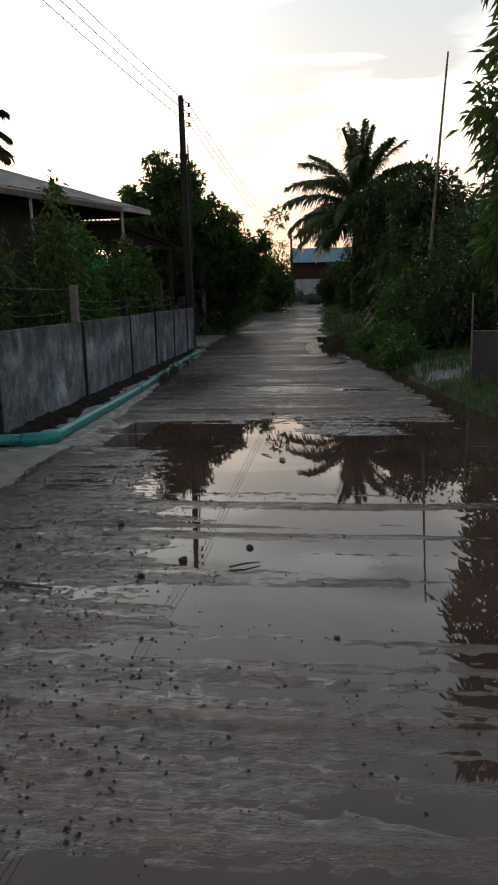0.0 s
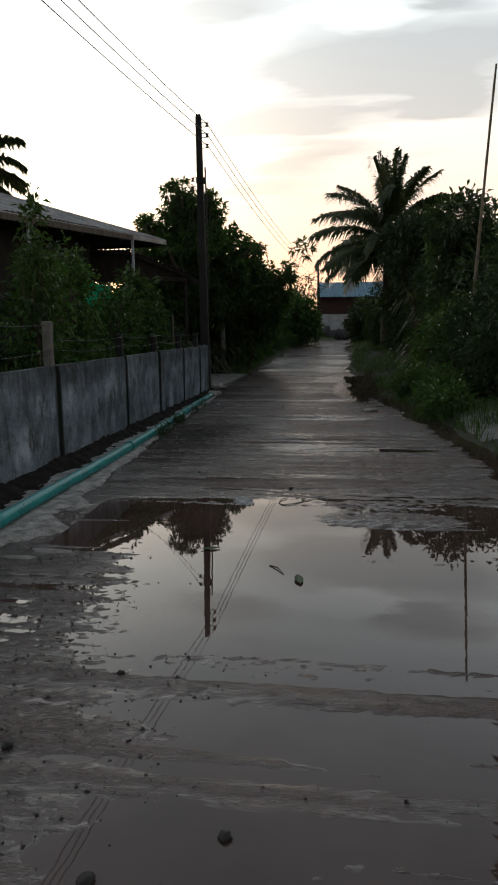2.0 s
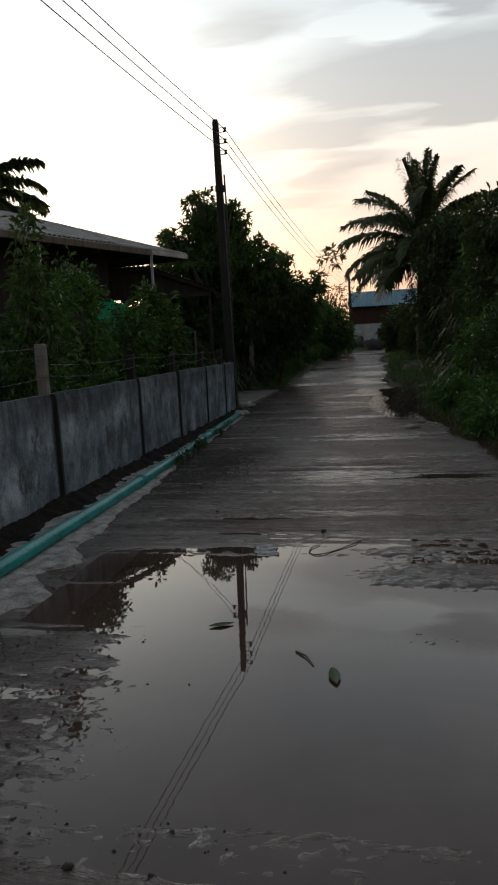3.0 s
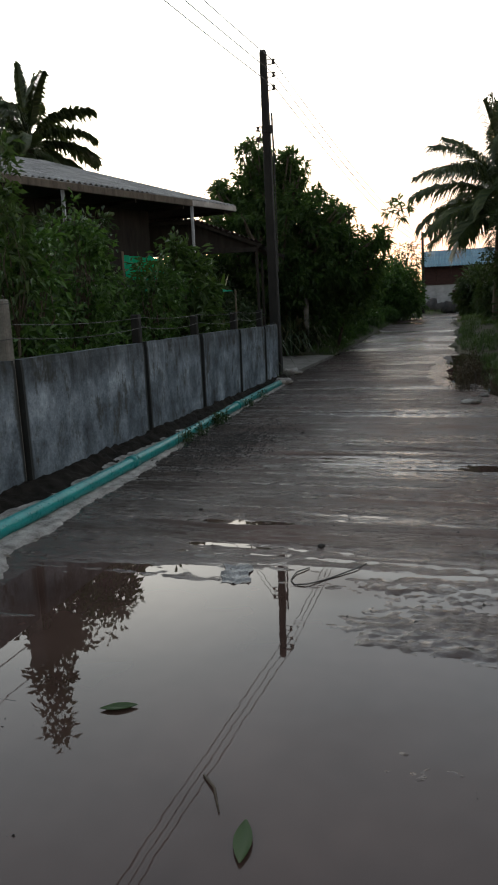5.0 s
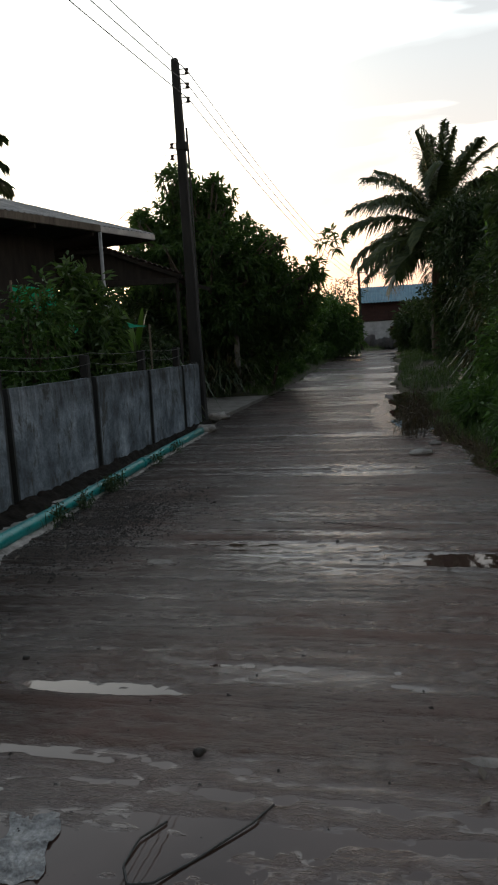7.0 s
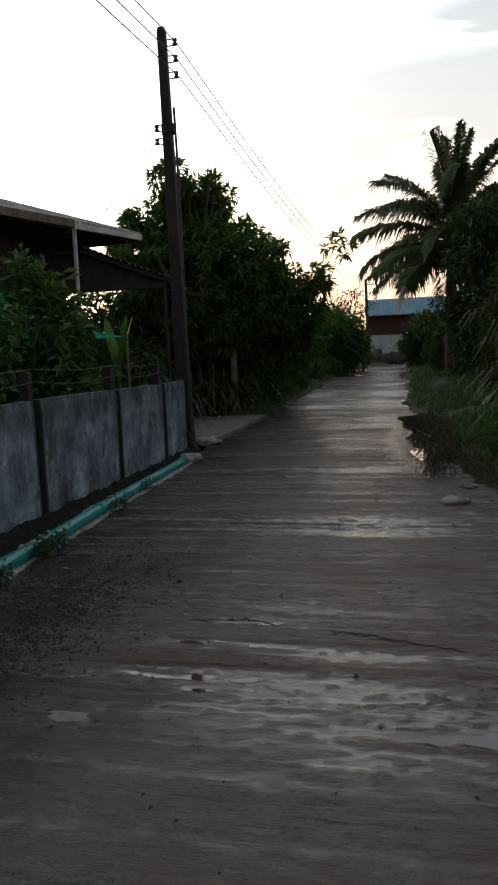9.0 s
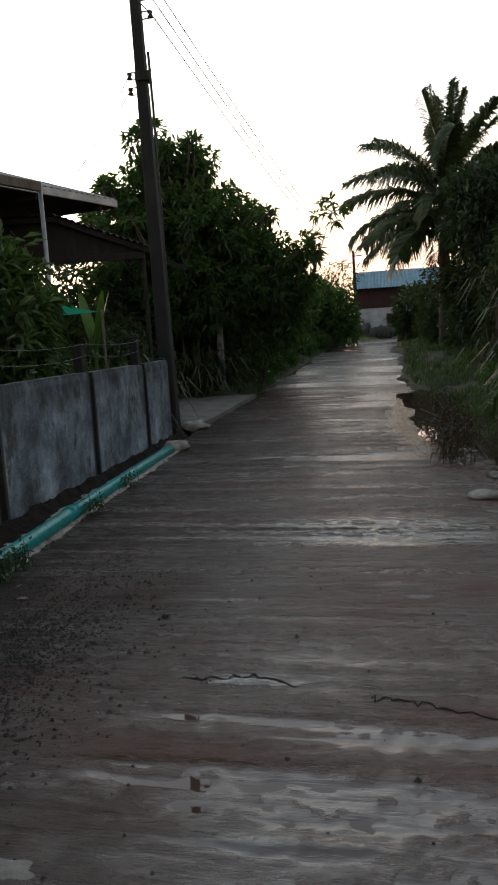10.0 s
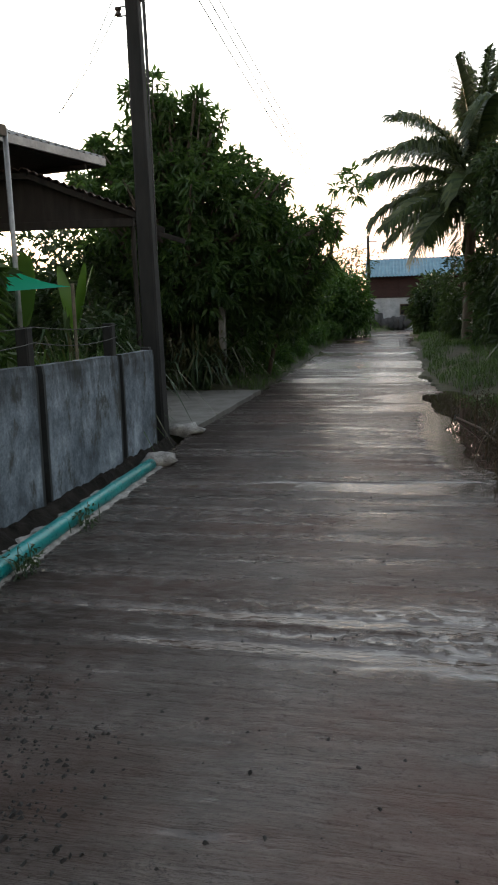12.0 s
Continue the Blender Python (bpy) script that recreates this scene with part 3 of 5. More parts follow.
def build_water():
    sheets = ((-2, 11.2, lambda y: lane_left(y) + 0.35, lambda y: lane_right(y) + 0.75, M_WATER, "still brown rainwater standing in puddles on the lane"),
              (11.2, 44, lambda y: lane_left(y) + 0.2, lambda y: lane_right(y) - 0.25, M_FILM, "thin rippled film of rainwater on the lane"),
              (11.2, 25.0, lambda y: lane_right(y) - 0.25, lambda y: lane_right(y) + 1.3, M_WATER, "red-brown rainwater standing in the roadside hollow"))
    for y0, y1, left_of, right_of, mat, label in sheets:
        b = Build()
        ys = np.linspace(y0, y1, 80)
        u = np.linspace(0, 1, 12)
        left, right = left_of(ys), right_of(ys)
        X = left[:, None] + (right - left)[:, None] * u[None]
        Y = np.repeat(ys[:, None], len(u), 1)
        b.grid(np.stack([X, Y, rise(Y) + 0 * X], -1))
        tagged(part("water", b, mat, smooth=True), label, "puddle water", kind="structure")


build_ground()
build_lane()
build_water()


# ---------------------------------------------------------------- concrete boundary wall
WALL_X, WALL_TOP = -3.3, 1.195
JOINTS = [5.42, 8.34, 11.0, 13.0, 14.95, 16.66, 17.75]


def build_wall():
    wall = thing("boundary_wall", "grey cement-rendered boundary wall with dark joints and stains", "wall", (WALL_X, 11.5, 0), kind="structure")
    rs = random.Random(4)
    for y0, y1 in zip(JOINTS, JOINTS[1:]):
        b = Build()
        ys = np.concatenate([y0 + 0.045 + np.array([0, 0.015, 0.04, 0.08, 0.14]), np.linspace(y0 + 0.25, y1 - 0.25, 18), y1 - 0.045 - np.array([0.14, 0.08, 0.04, 0.015, 0])])
        zs = np.array([-0.25, 0.0, 0.3, 0.6, 0.8, 1.0, 1.15, 1.2, 1.225])
        tilt = rs.uniform(-0.008, 0.008)
        ragged = 0.014 * (fractal(ys * 3.0, ys * 0 + y0, 5, 3) - 0.5)
        top = WALL_TOP + rs.uniform(-0.012, 0.012)
        face = np.array([[(WALL_X + (0 if z < 1.2 else -0.008) + tilt * z + 0.006 * (fractal(np.array([y * 2]), np.array([z * 2]), 8, 2)[0] - 0.5), y,
                           min(z, 1.2) / 1.2 * top + (0.025 if z > 1.21 else 0) + ragged[i] * (z > 1.1)) for i, y in enumerate(ys)] for z in zs])
        back = face[::-1].copy()
        back[..., 0] = WALL_X - 0.11
        loop = np.concatenate([face, back], 0)
        b.grid(loop)
        k = len(ys)
        rows = loop.shape[0]
        b.f.append(tuple(r * k for r in range(rows))[::-1])
        b.f.append(tuple(r * k + k - 1 for r in range(rows)))
        panel = part("panel", b, M_WALL, wall)
        v = np.concatenate(b.v)
        joint = np.minimum(v[:, 1] - y0, y1 - v[:, 1])
        grime = np.maximum(1.1 * np.exp(-((joint - 0.045) / 0.05) ** 2), 0.62 * smooth_step(0.4, 1.15, v[:, 2]))
        panel.data.attributes.new("grime", "FLOAT", "POINT").data.foreach_set("value", grime.astype(np.float32))
    for i, y in enumerate(JOINTS):
        b = Build()
        tall = (1.95, 1.74, 1.56, 1.5, 1.52, 1.54, 1.25)[i]
        b.box((WALL_X - 0.16, y - 0.05, -0.2), (WALL_X - 0.055, y + 0.05, tall), 0.012)
        # all but one post near-black, the colour standing in for shade in the joint gaps
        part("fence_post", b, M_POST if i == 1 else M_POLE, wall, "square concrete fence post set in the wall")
    for z, sag in ((1.70, 0.03), (1.46, 0.05)):
        for y0, y1 in zip(JOINTS[:-1], JOINTS[1:-1]):
            t = np.linspace(0, 1, 9)
            zz = min(z, 1.72 if y0 < 8 else 1.52)
            b = Build()
            b.tube(np.stack([np.full(9, WALL_X - 0.02), y0 + (y1 - y0) * t, zz - sag * 4 * t * (1 - t) - (0.06 if z < 1.6 else 0)], -1), 0.004, 5)
            part("fence_wire", b, M_CABLE, wall)


build_wall()


# soil heap, leaf litter and mortar between pipe and wall
def litter_leaves(name, label, boxes, count, size, mat, seed, kind="stuff", lift=0.012):
    rs = np.random.RandomState(seed)
    b = Build()
    for x0, x1, y0, y1, share in boxes:
        k = int(count * share)
        x, y = rs.uniform(x0, x1, k), rs.uniform(y0, y1, k)
        z = np.maximum(ground_height(x, y), np.where((x > lane_left(y)) & (x < lane_right(y)), lane_height(x, y) + rise(y), -9)) + lift
        a, s = rs.uniform(0, 6.28, k), size * rs.uniform(0.5, 1.4, k)
        tx, tz = np.stack([np.cos(a), np.sin(a), rs.uniform(-0.25, 0.35, k)], -1), rs.uniform(-0.3, 0.3, k)
        sx = np.stack([-np.sin(a), np.cos(a), tz], -1)
        c = np.stack([x, y, z], -1)
        up = np.array([0, 0, 1.0])
        v = np.stack([c - tx * s[:, None], c + sx * s[:, None] * 0.38 + up * s[:, None] * 0.12, c + tx * s[:, None], c - sx * s[:, None] * 0.38 + up * s[:, None] * 0.12], 1)
        b.many(v, [(0, 1, 2), (0, 2, 3)])
    return tagged(part(name, b, mat), label, "litter", kind=kind)


def pipe_x(y):
    return np.interp(y, [5.35, 8, 12, 16.7], [-2.70, -2.74, -2.84, -3.05]) + 0.008 * np.sin(y * 0.8)


def build_soil_strip():
    b = Build()
    ys = np.linspace(5.2, 18.1, 420)
    u = np.linspace(0, 1, 14)
    wide = (pipe_x(ys) - WALL_X) * (0.40 + 0.35 * fractal(ys * 1.7, ys * 0, 92, 3))
    x = WALL_X - 0.02 + wide[:, None] * u[None]
    Y = np.repeat(ys[:, None], 14, 1)
    z = 0.11 - 0.10 * smooth_step(0.2, 1.0, u)[None] + 0.10 * (fractal(x * 9, Y * 9, 91, 4) - 0.5)
    b.grid(np.stack([x, Y, z], -1))
    tagged(part("soil_heap", b, M_SOIL, smooth=True), "damp dark soil and rubbish heaped along the wall foot", "soil", kind="stuff")


def build_mortar():
    """Broken pale mortar bed that the pipe lies on, spilling onto the lane."""
    b = Build()
    ys = np.linspace(4.9, 16.9, 320)
    u = np.linspace(0, 1, 22)
    spill = np.interp(ys, [4.9, 5.6, 7.2, 8.4, 9.3, 9.8, 11, 13.6, 16.9], [0.12, 0.50, 0.36, 0.24, 0.32, 0.16, 0.14, 0.12, 0.14])
    spill = spill * (0.55 + 0.9 * fractal(ys * 2.6, ys * 0, 15, 4))
    x0 = WALL_X + (pipe_x(ys) - WALL_X) * 0.30
    X = x0[:, None] + (pipe_x(ys) + spill - x0)[:, None] * u[None]
    Y = np.repeat(ys[:, None], 22, 1)
    Z = 0.024 + 0.044 * (fractal(X * 9, Y * 8, 19, 4) - 0.5) - 0.06 * smooth_step(0.8, 1.0, u)[None]
    b.grid(np.stack([X, Y, Z], -1))
    tagged(part("mortar_edging", b, M_MORTAR, smooth=True), "broken pale mortar spread along the pipe", "mortar", kind="structure")


build_soil_strip()
build_mortar()


# ---------------------------------------------------------------- teal drain pipe
def build_pipe():
    pipe = thing("drain_pipe", "teal plastic drain pipe lying along the wall", "pipe", (-2.72, 5.3, 0.0))
    r = 0.062
    y = np.linspace(5.35, 16.7, 40)
    x = pipe_x(y)
    z = 0.085 - 0.025 * (y - 5.35) / 11.35 + 0.006 * np.sin(y * 0.55)
    b = Build()
    b.tube(np.stack([x, y, z], -1), r, 20)
    part("pipe_run", b, M_PIPE, pipe, smooth=True)
    b = Build()
    a = np.linspace(0, 1, 9)
    b.tube(np.stack([-2.70 - 0.28 * a ** 2, 5.48 - 0.26 * np.sin(a * 1.5), 0.09 + 0 * a], -1), r * 1.22, 20)
    part("elbow", b, M_PIPE, pipe, smooth=True)
    b = Build()
    b.tube([(-2.96, 5.225, 0.09), (-3.3, 5.20, 0.09), (-3.7, 5.17, 0.085)], r, 20)
    part("pipe_run", b, M_PIPE, pipe, smooth=True)
    for yy in (9.35, 13.4):
        b = Build()
        xx = float(pipe_x(yy))
        b.tube([(xx + 0.002, yy - 0.06, 0.076), (xx - 0.002, yy + 0.06, 0.074)], r * 1.13, 20)
        part("collar", b, M_PIPE, pipe, smooth=True)
    return pipe


build_pipe()


def rock(b, c, r, seed, flat=0.6):
    bm = bmesh.new()
    bmesh.ops.create_icosphere(bm, subdivisions=2, radius=1.0)
    for v in bm.verts:
        k = 1 + 0.5 * noise.noise(v.co * 1.6 + Vector((seed * 3.7, seed, 0))) + 0.3 * noise.noise(v.co * 4.3 + Vector((seed, 2.0, 0)))
        v.co = Vector((c[0] + v.co.x * r * k, c[1] + v.co.y * r * k, c[2] + v.co.z * r * k * flat))
    bm.verts.index_update()
    b.add([v.co[:] for v in bm.verts], [[v.index for v in f.verts] for f in bm.faces])
    bm.free()


def build_slab():
    """Culvert slab past the pole, with the broken corner and the lump of mortar at the pipe's end."""
    b = Build()
    xs, ys = np.linspace(-5.6, -3.22, 26), np.linspace(19.2, 24.2, 34)
    X, Y = np.meshgrid(xs, ys)
    Z = 0.085 + 0.012 * (fractal(X * 2, Y * 2, 14, 3) - 0.5)
    X = X + 0.08 * (Y - 21) * (X > -3.4) * 0 - 0.05 * (fractal(Y * 2, X * 0, 33, 2) - 0.5) * (X > -3.3)
    top = np.stack([X, Y, Z], -1)
    rim = top.copy()
    front, right_side, = top[:1].copy(), top[:, -1:].copy()
    front[..., 2] -= 0.3
    right_side[..., 2] -= 0.3
    b.grid(np.concatenate([front, top], 0))
    b.grid(np.concatenate([top[:, -1:], right_side], 1))
    tagged(part("culvert_slab", b, M_SLAB), "worn grey concrete slab bridging the roadside drain", "concrete slab", kind="structure")
    for i, (c, r) in enumerate((((-3.02, 16.95, 0.07), 0.19), ((-3.35, 19.0, 0.06), 0.24), ((-3.75, 19.05, 0.05), 0.2))):
        b = Build()
        rock(b, c, r, i + 2, 0.42)
        tagged(part("mortar_lump", b, M_MORTAR, smooth=True), "lump of pale broken mortar beside the lane", "rubble")


build_slab()


# ---------------------------------------------------------------- utility poles and wires
def insulator(parent, x, y, z, side):
    for dz in (-0.049, 0.049):
        bar = Build()
        bar.box((min(x, x - side * 0.14), y - 0.012, z + dz - 0.006), (max(x, x - side * 0.14), y + 0.012, z + dz + 0.006), 0.003)
        part("bracket", bar, M_STEEL, parent)
    b = Build()
    zz = np.array([-0.05, -0.045, -0.02, -0.012, 0.012, 0.02, 0.045, 0.05])
    rr = np.array([0.02, 0.038, 0.04, 0.024, 0.024, 0.04, 0.038, 0.02])
    b.tube(np.stack([np.full(8, x), np.full(8, y), z + zz], -1), rr, 12)
    part("insulator", b, M_PORCELAIN, parent, smooth=True)


def build_pole():
    pole = thing("utility_pole", "tall dark square concrete utility pole at the wall's end", "utility pole", (-3.50, 18.3, 0))
    b = Build()
    zs = np.array([-0.3, 0.0, 1.2, 4.0, 6.8, 6.86])
    half = np.array([0.118, 0.116, 0.108, 0.086, 0.066, 0.05])
    cx, cy = -3.485 - 0.013 * zs, 18.3 + 0.0 * zs
    ring = []
    for z, h, x, y in zip(zs, half, cx, cy):
        c = h * 0.22
        ring.append([(x + sx * (h - (c if k else 0)), y + sy * (h - (0 if k else c)), z) for sx, sy, ks in ((1, 1, (0, 1)), (-1, 1, (1, 0)), (-1, -1, (0, 1)), (1, -1, (1, 0))) for k in ks])
    ring = np.array(ring)
    m = ring.shape[1]
    faces = [(i * m + j, i * m + (j + 1) % m, (i + 1) * m + (j + 1) % m, (i + 1) * m + j) for i in range(len(zs) - 1) for j in range(m)]
    faces.append(tuple((len(zs) - 1) * m + j for j in range(m)))
    b.add(ring.reshape(-1, 3), faces)
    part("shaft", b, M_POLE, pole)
    for z in (6.62, 6.37, 6.12):
        insulator(pole, -3.36, 18.3, z, 1)
    for z in (5.33, 5.12):
        insulator(pole, -3.74, 18.3, z, -1)
    b = Build()
    b.tube([(-3.40, 18.21, 5.55), (-3.375, 18.20, 4.0), (-3.36, 18.19, 2.35)], 0.011, 6)
    part("down_cable", b, M_CABLE, pole)
    b = Build()
    b.tube([(-3.41, 18.23, 5.6), (-3.39, 18.22, 4.8), (-3.385, 18.22, 4.3)], 0.02, 6)
    part("cable_conduit", b, M_POLE, pole)
    b = Build()
    b.tube([(-3.545, 18.3, 5.37), (-3.542, 18.3, 5.30), (-3.54, 18.3, 5.23)], 0.118, 8)
    part("clamp_band", b, M_POLE, pole)


def wire(name, label, p0, p1, sag, r=0.008):
    t = np.linspace(0, 1, 40)[:, None]
    pts = np.array(p0) * (1 - t) + np.array(p1) * t
    pts[:, 2:] -= sag * 4 * t * (1 - t)
    b = Build()
    b.tube(pts, r, 5)
    return tagged(part(name, b, M_CABLE), label, "cable", "overhead wires")


def build_wires():
    for i, z in enumerate((6.62, 6.37, 6.12)):
        wire("overhead_wire", "thin black overhead electric wire strung between poles", (-3.34, 18.3, z), (-5.2 + 0.1 * i, -16, z + 0.2), 0.55)
        wire("overhead_wire", "thin black overhead electric wire strung between poles", (-3.34, 18.3, z), (-1.55, 47.0, z - 1.3), 0.5)
    wire("service_wire", "thin service wire running from the pole to the house", (-3.76, 18.3, 5.33), (-5.9, 20.6, 4.45), 0.12, 0.006)
    wire("service_wire", "thin service wire running from the pole to the house", (-3.76, 18.3, 5.12), (-5.95, 20.4, 4.40), 0.15, 0.006)


def build_far_pole():
    pole = thing("utility_pole", "thin far utility pole at the lane's bend", "utility pole", (-1.62, 47, 0.72))
    b = Build()
    b.tube([(-1.56, 47, 0.5), (-1.6, 47, 3), (-1.66, 47, 5.62)], [0.11, 0.10, 0.075], 6)
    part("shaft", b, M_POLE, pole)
    b = Build()
    b.box((-1.70, 46.97, 5.3), (-1.2, 47.03, 5.36), 0.008)
    part("cross_arm", b, M_STEEL, pole)


build_pole()
build_far_pole()
build_wires()


def build_apron():
    b = Build()
    X, Y = np.meshgrid(np.linspace(-7.5, -2.42, 24), np.linspace(3.0, 5.12, 14))
    Z = 0.03 + 0.02 * (fractal(X * 2, Y * 2, 34, 3) - 0.5) - 0.05 * (X > -2.6)
    X = X + 0.2 * (fractal(Y * 2, X * 0, 7, 2) - 0.5) * (X > -2.8)
    b.grid(np.stack([X, Y, Z], -1))
    tagged(part("gateway_apron", b, M_SLAB, smooth=True), "worn concrete apron at the gateway before the wall", "concrete apron", kind="structure")


build_apron()


# ---------------------------------------------------------------- house behind the wall
def corrugated(b, p0, du, dv, nu, wave, depth, thick=0.012):
    """A corrugated sheet from corner p0 along du (across the waves) and dv."""
    p0, du, dv = (np.array(q, float) for q in (p0, du, dv))
    nrm = np.cross(du, dv)
    nrm /= np.linalg.norm(nrm)
    length = np.linalg.norm(du)
    k = int(length / wave * 6) + 1
    u = np.linspace(0, 1, k)
    v = np.linspace(0, 1, 5)
    h = depth * np.sin(u * length / wave * 2 * np.pi)
    top = p0 + v[:, None, None] * dv + u[None, :, None] * du + h[None, :, None] * nrm
    b.grid(top)
    b.grid((top - nrm * thick)[:, ::-1])
    edge = np.stack([top[0], top[0] - nrm * thick], 0)
    b.grid(edge)
    edge = np.stack([top[-1] - nrm * thick, top[-1]], 0)
    b.grid(edge)


def beam(b, p0, p1, w, h):
    p0, p1 = Vector(p0), Vector(p1)
    d = p1 - p0
    q = d.to_track_quat("X", "Z").to_matrix().to_4x4()
    b.box((0, -w / 2, -h / 2), (d.length, w / 2, h / 2), 0.006, Matrix.Translation(p0) @ q)


def sheet(b, p00, p10, p01, p11, wave, depth, thick=0.012):
    """A corrugated sheet between four corners, waves running from the first edge to the second."""
    p00, p10, p01, p11 = (np.array(q, float) for q in (p00, p10, p01, p11))
    nrm = np.cross(p10 - p00, p01 - p00)
    nrm /= np.linalg.norm(nrm)
    if nrm[2] < 0:
        nrm = -nrm
    length = np.linalg.norm(p10 - p00)
    u = np.linspace(0, 1, int(length / wave * 6) + 1)
    v = np.linspace(0, 1, 4)
    h = depth * np.sin(u * length / wave * 2 * np.pi)
    e0 = p00 + u[:, None] * (p10 - p00)
    e1 = p01 + u[:, None] * (p11 - p01)
    top = e0[None] * (1 - v[:, None, None]) + e1[None] * v[:, None, None] + h[None, :, None] * nrm
    b.grid(top)
    b.grid((top - nrm * thick)[:, ::-1])
    b.grid(np.stack([top[0], top[0] - nrm * thick], 0))


def build_house():
    house = thing("open_house", "open-sided village house with low weathered zinc hip roof on posts", "house", (-7.5, 19, 0))
    c = Vector((-5.30, 21.5, 4.28))
    along = Vector((-0.355, -0.935, 0.0))
    back = Vector((-0.985, 0.17, 0.0))
    far = c + along * 12.4
    end = c + back * 8.0
    ridge0, ridge1 = c + Vector((-4.3, -2.2, 1.15)), far + Vector((-4.3, 0.9, 1.15))
    for i in range(4):
        b = Build()
        f0, f1 = i / 4, (i + 1) / 4
        lift = Vector((0, 0, 0.015 * (i % 2)))
        sheet(b, c.lerp(far, f0) + lift, c.lerp(far, f1) + lift, ridge0.lerp(ridge1, f0) + lift, ridge0.lerp(ridge1, f1) + lift, 0.15, 0.02)
        part("roof_sheet", b, M_ZINC, house)
    for i in range(2):
        b = Build()
        sheet(b, end.lerp(c, i / 2), end.lerp(c, (i + 1) / 2), (end + Vector((2.2, -1.8, 1.1))).lerp(ridge0, i / 2), (end + Vector((2.2, -1.8, 1.1))).lerp(ridge0, (i + 1) / 2), 0.15, 0.02)
        part("roof_sheet", b, M_ZINC, house)
    for p0, p1 in ((c, far), (end, c)):
        b = Build()
        beam(b, p0 + Vector((0, 0, -0.08)), p1 + Vector((0, 0, -0.08)), 0.035, 0.13)
        part("fascia", b, M_ZINC, house, "grey metal eaves trim")
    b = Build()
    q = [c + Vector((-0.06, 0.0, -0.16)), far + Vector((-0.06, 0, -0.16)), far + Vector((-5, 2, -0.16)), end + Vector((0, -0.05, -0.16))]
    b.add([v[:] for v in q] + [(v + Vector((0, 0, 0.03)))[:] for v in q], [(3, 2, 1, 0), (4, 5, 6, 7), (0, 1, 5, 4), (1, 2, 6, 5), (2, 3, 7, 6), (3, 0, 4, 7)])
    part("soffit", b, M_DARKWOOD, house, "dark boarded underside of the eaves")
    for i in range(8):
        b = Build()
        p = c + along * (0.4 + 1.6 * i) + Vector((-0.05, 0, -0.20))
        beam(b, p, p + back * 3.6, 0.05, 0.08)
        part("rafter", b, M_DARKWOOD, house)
    for x, y, top, r in ((-5.42, 18.5, 4.02, 0.035), (-6.75, 15.2, 4.02, 0.035), (-8.0, 12.0, 4.02, 0.035), (-8.3, 21.4, 4.02, 0.06)):
        b = Build()
        b.tube([(x, y, -0.1), (x, y, 2), (x, y, top)], r, 10)
        part("post", b, M_STEEL, house, "thin pale pipe post", smooth=True)
    b = Build()
    beam(b, (-5.42, 18.5, 3.98), (-8.0, 12.0, 3.98), 0.08, 0.14)
    part("beam", b, M_TIMBER, house)
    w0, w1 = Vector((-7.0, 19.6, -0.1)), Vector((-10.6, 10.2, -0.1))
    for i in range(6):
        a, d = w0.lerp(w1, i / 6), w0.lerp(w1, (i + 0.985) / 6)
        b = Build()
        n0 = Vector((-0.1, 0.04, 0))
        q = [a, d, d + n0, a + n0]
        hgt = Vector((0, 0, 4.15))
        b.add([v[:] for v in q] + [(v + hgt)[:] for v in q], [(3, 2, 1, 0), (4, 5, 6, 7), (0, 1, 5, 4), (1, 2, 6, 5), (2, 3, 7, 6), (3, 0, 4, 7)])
        part("wall_panel", b, M_DARKWOOD, house, "near-black timber wall")


def build_lean_to():
    shed = thing("lean_to_shed", "lean-to with a dark rusty corrugated roof beside the house", "shed", (-5.6, 22, 0))
    y0, y1 = 20.0, 23.4
    line = [(-8.4, 3.92), (-6.0, 3.86), (-5.1, 3.50), (-4.25, 3.18)]
    for (xa, za), (xb, zb) in zip(line, line[1:]):
        b = Build()
        sheet(b, (xa, y0, za), (xb, y0, zb), (xa, y1, za - 0.35), (xb - 0.7, y1, zb - 0.1), 0.13, 0.02)
        part("roof_sheet", b, M_RUST, shed)
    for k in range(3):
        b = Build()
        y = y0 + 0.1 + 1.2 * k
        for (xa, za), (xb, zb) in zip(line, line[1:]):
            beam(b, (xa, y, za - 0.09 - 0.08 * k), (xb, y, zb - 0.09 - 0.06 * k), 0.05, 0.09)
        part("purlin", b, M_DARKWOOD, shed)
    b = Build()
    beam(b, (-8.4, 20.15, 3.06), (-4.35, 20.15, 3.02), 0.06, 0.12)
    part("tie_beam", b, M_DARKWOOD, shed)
    # near-black sheet added to draw the shade under the lean-to roof
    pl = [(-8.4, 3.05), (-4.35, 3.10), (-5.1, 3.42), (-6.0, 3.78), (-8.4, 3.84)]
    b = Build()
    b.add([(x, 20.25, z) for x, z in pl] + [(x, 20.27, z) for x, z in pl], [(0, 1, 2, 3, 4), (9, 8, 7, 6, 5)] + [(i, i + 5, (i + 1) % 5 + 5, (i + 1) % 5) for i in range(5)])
    part("shade_sheet", b, M_DARKWOOD, shed, "near-black sheet standing in for the shaded roof underside")
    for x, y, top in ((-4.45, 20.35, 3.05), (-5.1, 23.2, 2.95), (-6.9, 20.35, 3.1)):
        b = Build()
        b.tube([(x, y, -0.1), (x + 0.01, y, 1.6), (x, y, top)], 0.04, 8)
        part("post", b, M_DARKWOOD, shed)


